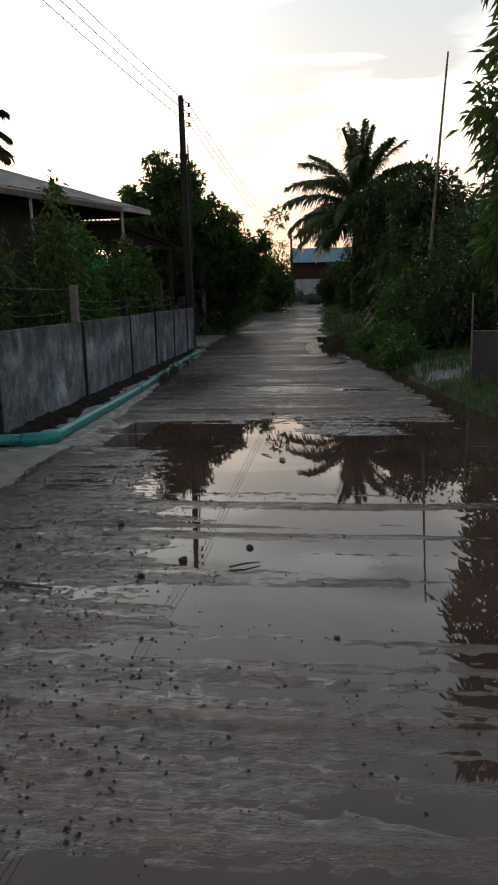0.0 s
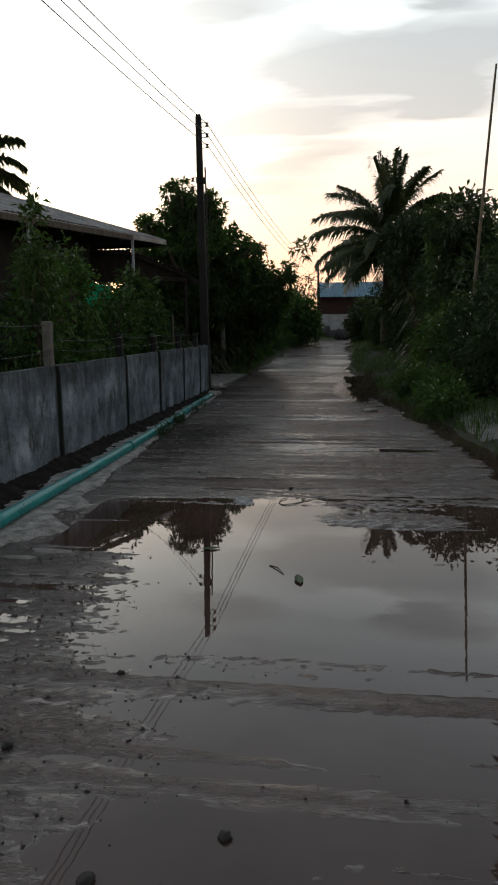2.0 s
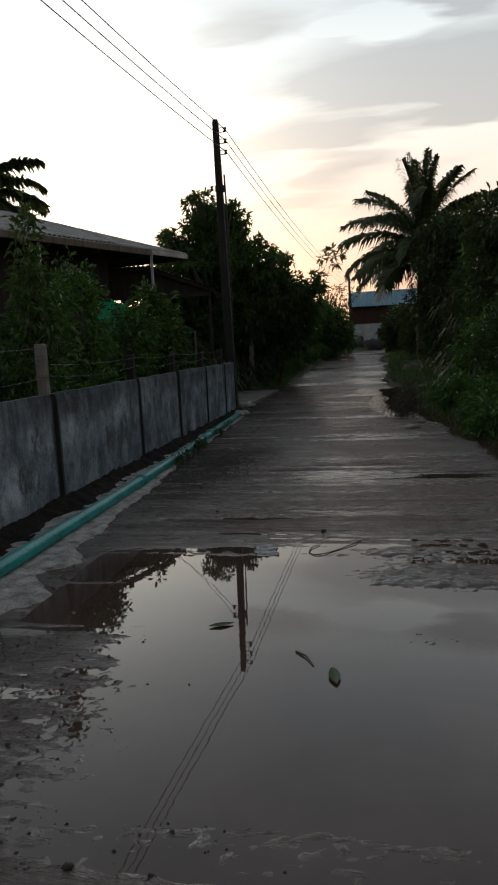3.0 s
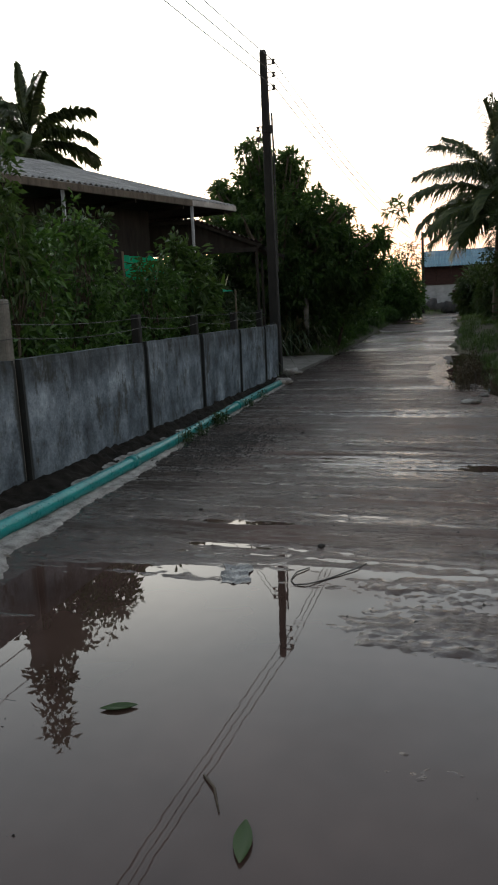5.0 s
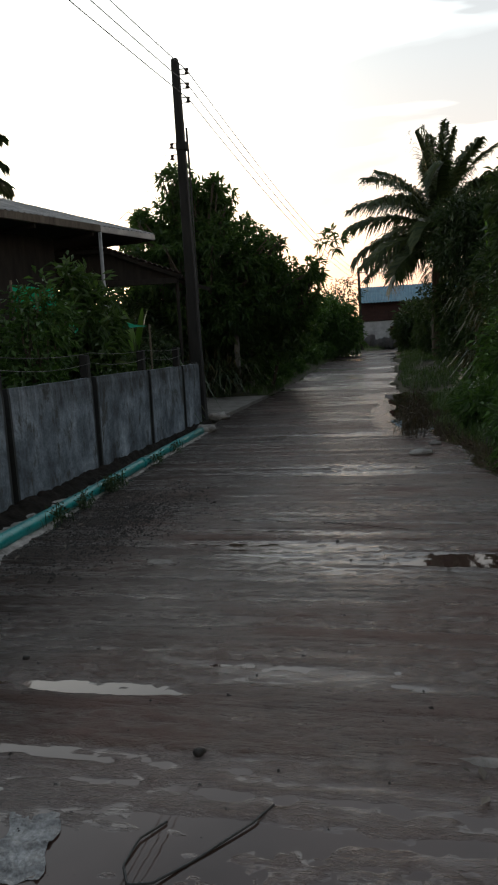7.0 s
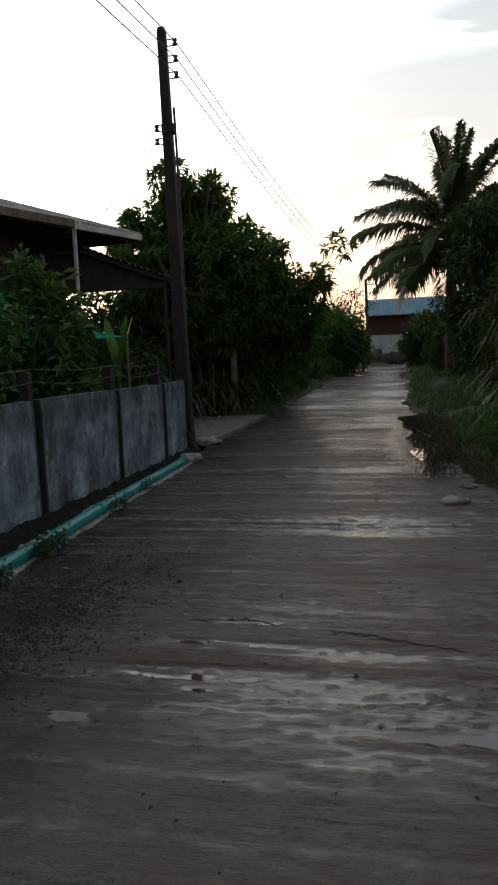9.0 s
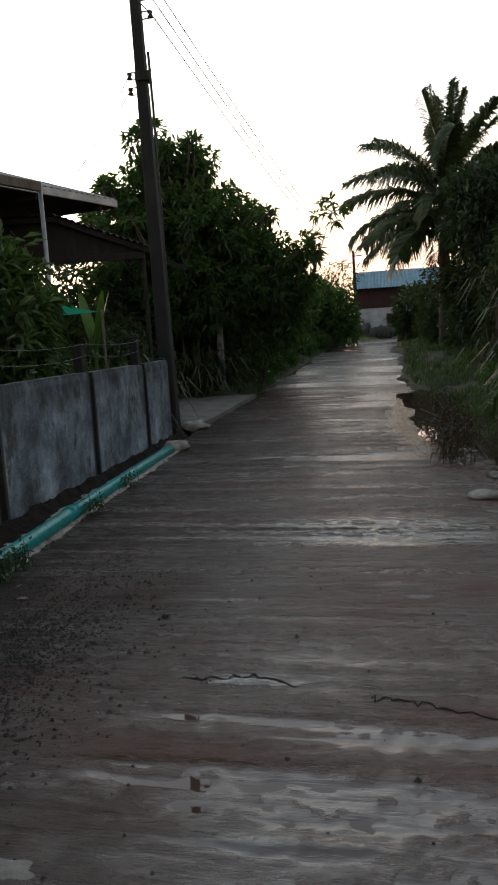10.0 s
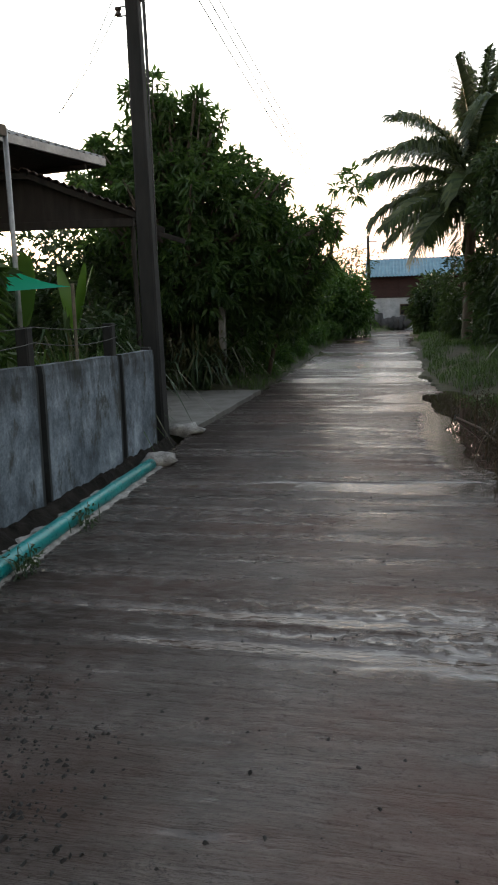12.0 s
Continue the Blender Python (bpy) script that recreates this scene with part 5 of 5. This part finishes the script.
tree("broadleaf_tree", "dense rounded tree crowding the coconut palm", "tree", (2.9, 30.6, 0),
     [(2.75, 30.6, 5.5, 0.95, 0.9, 0.85), (3.5, 30.8, 4.9, 1.0, 1.0, 1.0), (2.5, 30.5, 4.4, 0.8, 0.9, 0.9)], 480, 12, 0.24, 0.075, L_DARK, 243, 0.08, spread=0.2)
tree("broadleaf_tree", "leafy tree with large leaves behind the hedge", "tree", (3.5, 21.8, 0),
     [(3.3, 21.8, 4.6, 0.7, 0.8, 0.75), (4.0, 22.0, 4.2, 0.7, 0.8, 0.8), (3.6, 22, 3.6, 0.9, 0.9, 0.8)], 300, 11, 0.26, 0.09, L_DARK, 240, 0.07)
tree("broadleaf_tree", "drooping large-leaved tree beside the driveway", "tree", (3.7, 10.6, 0),
     [(3.4, 10.4, 4.3, 0.7, 0.8, 0.75), (3.7, 10.6, 3.5, 0.8, 0.8, 0.8), (3.7, 10.7, 2.5, 0.7, 0.8, 0.8), (4.0, 10.8, 5.6, 0.9, 0.9, 1.0), (3.8, 10.8, 6.9, 1.0, 1.0, 1.0)], 420, 11, 0.30, 0.085, L_MANGO, 241, 0.06, droop=0.8)


for i, (x, y, z, r, n) in enumerate(((-3.9, 27.6, 0.3, 0.5, 110), (-3.95, 30.0, 0.4, 0.55, 120), (-3.9, 33.0, 0.6, 0.6, 130), (-3.6, 36.5, 0.9, 0.6, 130), (-3.1, 39.2, 1.0, 0.5, 110), (2.0, 14.2, 0.3, 0.4, 110), (2.2, 15.6, 0.35, 0.45, 120), (1.75, 16.9, 0.3, 0.4, 110),
                                      (1.9, 13.0, 0.25, 0.35, 90), (2.1, 18.9, 0.35, 0.5, 120), (2.4, 20.6, 0.3, 0.45, 110), (2.4, 23.4, 0.3, 0.45, 110))):
    tree("verge_weed", "low leafy weed clump spilling onto the lane verge", "weed", (x, y, 0),
         [(x, y, z, r, r * 1.3, 0.35)], n, 11, 0.17, 0.05, L_SHRUB, 260 + i, 0.015, "verge weeds", spread=0.10)

# strap-leaved plants, grass and weeds
def blades(b, roots, length, width, rs, lean=0.6, curve=0.5):
    k = len(roots)
    a = rs.uniform(0, 6.283, k)
    ln = length * rs.uniform(0.55, 1.3, k)
    out = np.stack([np.cos(a), np.sin(a), 0 * a], -1)
    up = np.array([0, 0, 1.0])
    ln1 = ln[:, None]
    le = (lean * rs.rand(k))[:, None]
    side = np.stack([-np.sin(a), np.cos(a), 0 * a], -1) * (width * 0.5)
    p1 = roots + up * ln1 * 0.5 + out * ln1 * le * 0.4
    p2 = roots + up * ln1 * (0.85 - 0.4 * curve * le) + out * ln1 * le * 0.95
    p3 = roots + up * ln1 * (0.95 - 1.1 * curve * le) + out * ln1 * le * 1.45
    v = np.stack([roots - side, roots + side, p1 - side, p1 + side, p2 - side * 0.7, p2 + side * 0.7, p3], 1)
    b.many(v, [(0, 1, 3, 2), (2, 3, 5, 4), (4, 5, 6)])


def strap_plant(x, y, z, n, length, width, mat, seed, label="clump of arching strap-like leaves"):
    rs = np.random.RandomState(seed)
    b = Build()
    roots = np.stack([x + rs.normal(size=n) * 0.10, y + rs.normal(size=n) * 0.10, np.full(n, z)], -1)
    blades(b, roots, length, width, rs, 1.0, 0.95)
    tagged(part("strap_plant", b, mat), label, "plant", "strap-leaved plants")


for i, (x, y, z, n, ln, wd, mat) in enumerate((
        (-4.5, 24.1, 0.1, 60, 1.0, 0.06, L_DARK), (-5.0, 24.2, 0.1, 60, 1.05, 0.06, L_STRAW), (-5.5, 23.9, 0.1, 60, 1.0, 0.06, L_DARK), (-4.35, 25.6, 0.1, 50, 0.9, 0.05, L_DARK),
        (-4.35, 24.9, 0.1, 70, 1.2, 0.055, L_STRAW), (-4.7, 24.6, 0.1, 70, 1.3, 0.055, L_DARK), (-5.1, 24.9, 0.1, 70, 1.4, 0.055, L_STRAW), (-5.6, 24.6, 0.1, 70, 1.3, 0.055, L_STRAW),
        (-4.6, 18.2, 0.1, 60, 1.0, 0.04, L_GRASS), (-5.0, 19.0, 0.1, 70, 1.3, 0.05, L_STRAW), (-5.2, 19.3, 0.1, 70, 1.6, 0.05, L_DARK), (-4.6, 17.4, 0.1, 46, 1.15, 0.045, L_GRASS), (-4.9, 16.5, 0.1, 46, 1.2, 0.045, L_STRAW), (-4.9, 18.8, 0.1, 50, 1.2, 0.045, L_STRAW), (-4.4, 19.6, 0.1, 46, 1.0, 0.045, L_DARK),
        (2.6, 26.6, 0.25, 70, 1.0, 0.06, L_STRAW), (2.9, 24.4, 0.3, 70, 1.1, 0.06, L_STRAW), (2.9, 22.8, 0.3, 70, 1.2, 0.06, L_DARK), (1.6, 18.3, 0.1, 50, 0.6, 0.04, L_GRASS),
        (2.3, 18.0, 0.2, 60, 0.7, 0.05, L_SHRUB), (2.6, 21.0, 0.2, 50, 0.8, 0.05, L_STRAW), (2.6, 15.0, 0.2, 50, 0.7, 0.05, L_DARK))):
    strap_plant(x, y, z, n, ln, wd, mat, 300 + i)


def screw_palm(x, y, height, seed):
    """Short stem with a head of arching strap leaves."""
    rs = np.random.RandomState(seed)
    z0 = float(ground_height(np.array([x]), np.array([y]))[0])
    t = thing("screw_palm", "short-stemmed plant with a head of pale arching strap leaves", "plant", (x, y, z0))
    b = Build()
    b.tube([(x, y, z0 - 0.1), (x + 0.05, y, z0 + height * 0.5), (x, y, z0 + height)], [0.07, 0.06, 0.05], 8)
    part("stem", b, M_BARK, t, smooth=True)
    b = Build()
    n = 80
    roots = np.stack([x + rs.normal(size=n) * 0.06, y + rs.normal(size=n) * 0.06, z0 + height + rs.uniform(-0.35, 0.1, n)], -1)
    blades(b, roots, 0.85, 0.06, rs, 1.3, 1.0)
    part("foliage", b, L_STRAW, t)


screw_palm(2.75, 27.4, 1.9, 51)
screw_palm(3.1, 25.8, 1.3, 52)


def grass(name, label, boxes, count, length, seed, mat=L_GRASS):
    rs = np.random.RandomState(seed)
    b = Build()
    for x0, x1, y0, y1, share in boxes:
        k = int(count * share)
        y = rs.uniform(y0, y1, k)
        x = rs.uniform(x0, x1, k)
        patch = fractal(x * 1.3, y * 1.3, seed, 3)
        ok = (patch > 0.42) & ((x < lane_left(y) - 0.1) | (x > lane_right(y) + (0.22 + 0.3 * patch) * (1 - 0.8 * smooth_step(24, 26, y))))
        x, y = x[ok], y[ok]
        z = ground_height(x, y) - 0.01
        blades(b, np.stack([x, y, z], -1), length, 0.012, rs, 0.8 if length < 0.5 else 0.38, 0.7)
    tagged(part(name, b, mat), label, "grass", kind="stuff")


grass("verge_grass", "rough green grass on the lane verge", [(0.5, 3.6, 3.0, 12, 0.25), (0.6, 3.5, 12, 24, 0.35), (0.4, 3.6, 20, 44, 0.5), (-5.0, -2.2, 24.5, 48, 0.3)], 34000, 0.22, 401)
grass("tall_grass", "tall seeding grass inside the garden wall", [(-5.2, -3.75, 6, 16, 0.6), (-5.4, -3.8, 16, 19, 0.4)], 6500, 1.0, 402)
grass("far_grass", "low grass before the far house", [(-6, 4, 44, 51, 1.0)], 3500, 0.22, 403)


def banana(x, y, z, height, n, seed):
    t = thing("banana_plant", "banana plant with broad upright leaves", "banana plant", (x, y, 0))
    rs = np.random.RandomState(seed)
    b = Build()
    b.tube([(x, y, -0.05), (x, y, z * 0.5), (x, y, z)], [0.09, 0.08, 0.05], 10)
    part("stem", b, L_BANANA, t, smooth=True)
    for i in range(n):
        b = Build()
        s = np.linspace(0, 1, 12)
        az, lean = rs.uniform(0, 6.28), rs.uniform(0.05, 0.35)
        mid = np.stack([x + np.cos(az) * lean * s * height, y + np.sin(az) * lean * s * height, z + height * (s - 0.25 * lean * s ** 2)], -1)
        wd = 0.15 * np.sin(np.pi * np.clip(s * 0.9 + 0.08, 0, 1)) ** 0.6
        side = np.array([-np.sin(az), np.cos(az), 0])
        pts = np.stack([mid + side * wd[:, None] + np.array([0, 0, 0.05]), mid, mid - side * wd[:, None] + np.array([0, 0, 0.05])], 1)
        b.grid(pts)
        part("leaf", b, L_BANANA, t, smooth=True)


banana(-5.75, 20.9, 1.35, 1.2, 3, 7)
banana(-6.5, 20.6, 1.5, 1.2, 3, 8)
banana(2.9, 25.0, 3.2, 1.3, 4, 9)


# ---------------------------------------------------------------- small things on and by the lane
def build_fence_past_pole():
    f = thing("post_fence", "old concrete fence posts with wire past the slab", "fence", (-4.2, 26, 0), kind="structure")
    for x, y, h in ((-4.15, 24.8, 1.82), (-4.12, 26.6, 1.7), (-4.1, 29.0, 1.75), (-4.1, 31.5, 1.8)):
        b = Build()
        z = float(rise(y))
        b.box((x - 0.07, y - 0.07, z - 0.1), (x + 0.07, y + 0.07, z + h), 0.012)
        part("fence_post", b, M_POST, f)
    for k in range(3):
        b = Build()
        b.tube([(-4.15, 24.8, 0.6 + 0.45 * k), (-4.1, 31.5, 0.75 + 0.45 * k)], 0.004, 5)
        part("fence_wire", b, M_CABLE, f)


def build_pebbles():
    rs = np.random.RandomState(77)
    b = Build()
    x = np.concatenate([-2.5 + 2.1 * rs.rand(5200) ** 1.4, rs.uniform(-2.4, 1.8, 700), -2.15 + rs.normal(size=7000) * 0.30, rs.uniform(-2.7, 0.5, 700), rs.uniform(-2.4, 1.2, 700)])
    y = np.concatenate([rs.uniform(-0.8, 5.2, 5200), rs.uniform(-0.4, 8.0, 700), rs.normal(size=7000) * 0.75 + 10.7, rs.uniform(8, 16, 700), 0.9 + rs.normal(size=700) * 0.6])
    n = len(x)
    r = 0.004 + 0.012 * rs.rand(n) ** 3
    r[5900:12900] += 0.008 * rs.rand(7000) ** 4
    z = lane_height(x, y) + r * 0.3
    a = np.arange(5)[None] / 5 * 2 * np.pi + rs.uniform(-0.4, 0.4, (n, 5))
    rr = rs.uniform(0.6, 1.4, (n, 5))
    low = np.stack([x[:, None] + r[:, None] * rr * np.cos(a), y[:, None] + r[:, None] * rr * np.sin(a), np.repeat((z - r * 0.6)[:, None], 5, 1)], -1)
    top = np.stack([x + r * rs.uniform(-0.4, 0.4, n), y + r * rs.uniform(-0.4, 0.4, n), z + r * rs.uniform(0.2, 0.6, n)], -1)[:, None]
    b.many(np.concatenate([low, top], 1), [(0, 1, 5), (1, 2, 5), (2, 3, 5), (3, 4, 5), (4, 0, 5)])
    tagged(part("gravel", b, M_STONE), "scattered dark gravel and grit on the wet lane", "gravel", kind="stuff")
    for i, (px, py, pr) in enumerate(((-0.65, 2.155, 0.042), (-0.27, 2.395, 0.030), (-1.21, 2.77, 0.03), (-0.85, 1.9, 0.026), (-1.53, 8.03, 0.026), (-0.43, 7.35, 0.03), (-1.43, 11.42, 0.025),
                                      (0.25, 1.25, 0.022), (-1.75, 2.3, 0.03), (-0.95, 3.4, 0.024))):
        b = Build()
        pr *= 0.75
        rock(b, (px, py, max(0.0, float(lane_height(np.array([px]), np.array([py]))[0])) + pr * 0.25), pr, i, 0.7)
        tagged(part("pebble", b, M_STONE, smooth=True), "small dark stone lying on the wet lane", "stone", "stones on the lane")
    for i, (px, py, pr) in enumerate(((0.62, 14.1, 0.13), (0.85, 14.9, 0.09), (0.7, 16.3, 0.08))):
        b = Build()
        rock(b, (px, py, 0.03), pr, i + 30, 0.4)
        tagged(part("flat_stone", b, M_MORTAR, smooth=True), "flat pale stone at the puddle's edge", "stone", "stones at the lane edge")


def build_bag():
    b = Build()
    rs = np.random.RandomState(5)
    u, v = np.meshgrid(np.linspace(0, 1, 22), np.linspace(0, 1, 30))
    Z = 0.001 + 0.022 * np.abs(fractal(u * 5 + 5, v * 7, 61, 3) - 0.45) + 0.010 * (np.abs((v % 0.34) - 0.17) < 0.03)
    X = -0.90 + 0.17 * u - 0.06 * v + 0.012 * np.sin(v * 11)
    Y = 6.65 + 0.29 * v + 0.02 * u + 0.012 * np.sin(u * 9)
    b.grid(np.stack([X, Y, Z], -1))
    tagged(part("plastic_bag", b, M_BAG, smooth=True), "crumpled clear plastic bag flat in the puddle", "plastic bag")


def build_wire_loop():
    b = Build()
    pts = np.array([(-0.43, 6.97), (-0.49, 6.88), (-0.50, 6.77), (-0.46, 6.70), (-0.39, 6.71), (-0.33, 6.78), (-0.27, 6.85), (-0.15, 7.0), (-0.10, 7.10)])
    t = np.linspace(0, len(pts) - 1, 50)
    path = np.stack([np.interp(t, range(len(pts)), pts[:, 0]), np.interp(t, range(len(pts)), pts[:, 1]), 0.006 + 0.003 * np.sin(t * 2)], -1)
    b.tube(path, 0.004, 6)
    tagged(part("wire_loop", b, M_CABLE, smooth=True), "bent black strip of wire lying in the puddle", "wire")


def twig(name, label, pts, r):
    b = Build()
    b.tube(pts, [r] * (len(pts) - 1) + [r * 0.5], 6)
    tagged(part(name, b, M_BARK), label, "twig", "twigs on the lane")


def fallen_leaf(x, y, az, length, label):
    """A curled leaf with a raised rim, floating on the puddle."""
    s = np.linspace(0, 1, 11)
    v = np.linspace(-1, 1, 5)
    wide = length * 0.17 * np.sin(np.pi * np.clip(s, 0.02, 0.98)) ** 0.8
    px = (s[:, None] - 0.5) * length + 0 * v[None]
    py = wide[:, None] * v[None]
    pz = 0.004 + 0.35 * np.abs(py) + length * 0.16 * (s[:, None] - 0.5) ** 2
    c, d = np.cos(az), np.sin(az)
    top = np.stack([x + c * px - d * py, y + d * px + c * py, pz], -1)
    b = Build()
    b.grid(top)
    b.grid(top[:, ::-1] - np.array([0, 0, 0.002]))
    tagged(part("fallen_leaf", b, L_MANGO, smooth=True), label, "leaf", "fallen leaves")


fallen_leaf(-0.88, 5.33, 0.4, 0.15, "curled green leaf floating on the brown puddle")
fallen_leaf(-0.18, 4.76, 1.75, 0.17, "long wet leaf floating on the brown puddle")
build_fence_past_pole()
build_pebbles()
build_bag()
build_wire_loop()
twig("twig", "short dark twig lying in shallow water", [(-0.36, 2.05, 0.012), (-0.27, 2.09, 0.02), (-0.18, 2.14, 0.012)], 0.006)
twig("twig", "short dark twig lying in shallow water", [(-0.40, 5.02, 0.004), (-0.34, 4.96, 0.010), (-0.29, 4.86, 0.004)], 0.005)
twig("twig", "dark stick lying at the lane's edge", [(-1.75, 1.75, 0.02), (-1.55, 1.72, 0.026), (-1.3, 1.68, 0.02)], 0.012)
twig("fallen_stick", "pale stick leaning in the roadside puddle", [(0.42, 20.6, 0.02), (0.6, 19.2, 0.07), (0.72, 17.8, 0.03)], 0.015)
litter_leaves("wall_litter", "dead leaves and scraps along the wall foot", [(-3.25, -2.98, 5.3, 17.6, 1.0)], 3000, 0.026, L_LITTER, 61, lift=0.05)
litter_leaves("lane_litter", "small dead leaves scattered at the lane edge", [(-2.9, -2.2, 4, 14, 0.5), (0.5, 1.8, 6, 16, 0.5)], 260, 0.03, L_LITTER, 62)

# small green weeds rooted in the mortar beside the pipe
for i, (y, n) in enumerate(((11.2, 26), (11.9, 40), (12.15, 30), (10.6, 22), (13.6, 18), (14.6, 16))):
    rs_p = np.random.RandomState(600 + i)
    x = float(pipe_x(y)) + 0.13
    t = thing("pipe_weed", "small green weed growing beside the teal pipe", "weed", (x, y, 0.03), "weeds beside the pipe")
    b = Build()
    leaf_cloud(b, [(x, y, 0.11, 0.07, 0.14, 0.07)], n, 4, 0.045, 0.022, rs_p, 0.1, 0.1, 0.03)
    part("foliage", b, L_DARK, t)
    b = Build()
    blades(b, np.stack([x + rs_p.normal(size=16) * 0.05, y + rs_p.normal(size=16) * 0.09, np.full(16, 0.03)], -1), 0.16, 0.008, rs_p, 0.9, 0.6)
    tagged(part("grass_blade", b, L_DARK, t), kind="stuff")

# weedy shoots in the roadside puddle
rs_w = np.random.RandomState(9)
for i, (x, y, n) in enumerate(((0.52, 15.75, 34), (0.62, 16.6, 30), (0.66, 17.6, 26), (0.8, 19.0, 24), (0.75, 20.6, 22))):
    t = thing("puddle_weed", "reddish leafy weed shooting up from the roadside puddle", "weed", (x, y, 0), "weeds in the puddle")
    b = Build()
    roots = np.stack([x + rs_w.normal(size=n) * 0.12, y + rs_w.normal(size=n) * 0.12, np.zeros(n) - 0.02], -1)
    blades(b, roots, 0.38, 0.012, rs_w, 0.7, 0.3)
    tagged(part("stem_clump", b, L_REED, t), kind="stuff")
    b = Build()
    leaf_cloud(b, [(x, y, 0.26, 0.22, 0.22, 0.2)], 60, 4, 0.06, 0.02, rs_w, 0.2, 0.2, 0.06)
    part("foliage", b, L_REED, t)


# cracks and pale patches in the concrete: worn mortar, and one painted wet glint
def crack(pts, seed):
    rs = np.random.RandomState(seed)
    b = Build()
    p = np.array(pts, float)
    t = np.linspace(0, len(p) - 1, 30)
    x = np.interp(t, range(len(p)), p[:, 0]) + rs.normal(size=30) * 0.006
    y = np.interp(t, range(len(p)), p[:, 1]) + rs.normal(size=30) * 0.012
    z = lane_height(x, y) + 0.002
    b.tube(np.stack([x, y, z], -1), 0.003 + 0.004 * rs.rand(30), 5, squash=0.35)
    tagged(part("road_crack", b, M_SOIL), "thin dirt-filled crack across the concrete lane", "crack", "cracks in the lane")


def pale_patch(cx, cy, rx, ry, seed):
    b = Build()
    a = np.linspace(0, 2 * np.pi, 33)[:-1]
    rr = 0.6 + 0.8 * fractal(np.cos(a) * 2 + seed, np.sin(a) * 2 + seed, 400 + seed, 3)
    rings = []
    for k in (0.0, 0.5, 1.0):
        x, y = cx + rx * rr * k * np.cos(a), cy + ry * rr * k * np.sin(a)
        rings.append(np.stack([x, y, lane_height(x, y) + (0.006 if k < 1 else -0.003)], -1))
    g = np.stack(rings)
    b.grid(np.concatenate([g, g[:, :1]], 1))
    # patch 0 is paler: its mortar colour paints a wet bright streak
    tagged(part("pale_patch", b, M_WORN if seed else M_MORTAR, smooth=True), "pale patch on the lane, worn mortar and one painted wet glint", "patch", "worn patches in the lane")


crack([(-1.15, 10.78), (-1.03, 10.77), (-0.88, 10.81), (-0.7, 10.80), (-0.62, 10.72)], 1)
crack([(-0.29, 10.65), (-0.17, 10.64), (0.08, 10.57), (0.4, 10.5)], 2)
crack([(-2.4, 15.62), (-1.9, 15.7), (-1.4, 15.78)], 3)
for i, (x, y, rx, ry) in enumerate(((-0.86, 10.76, 0.17, 0.035), (-0.05, 11.77, 0.10, 0.04), (-1.14, 7.05, 0.09, 0.03), (0.62, 7.42, 0.10, 0.03), (0.9, 7.4, 0.10, 0.03), (-1.35, 9.6, 0.13, 0.05), (-2.05, 5.15, 0.22, 0.06), (-2.2, 4.95, 0.15, 0.05))):
    pale_patch(x, y, rx, ry, i)
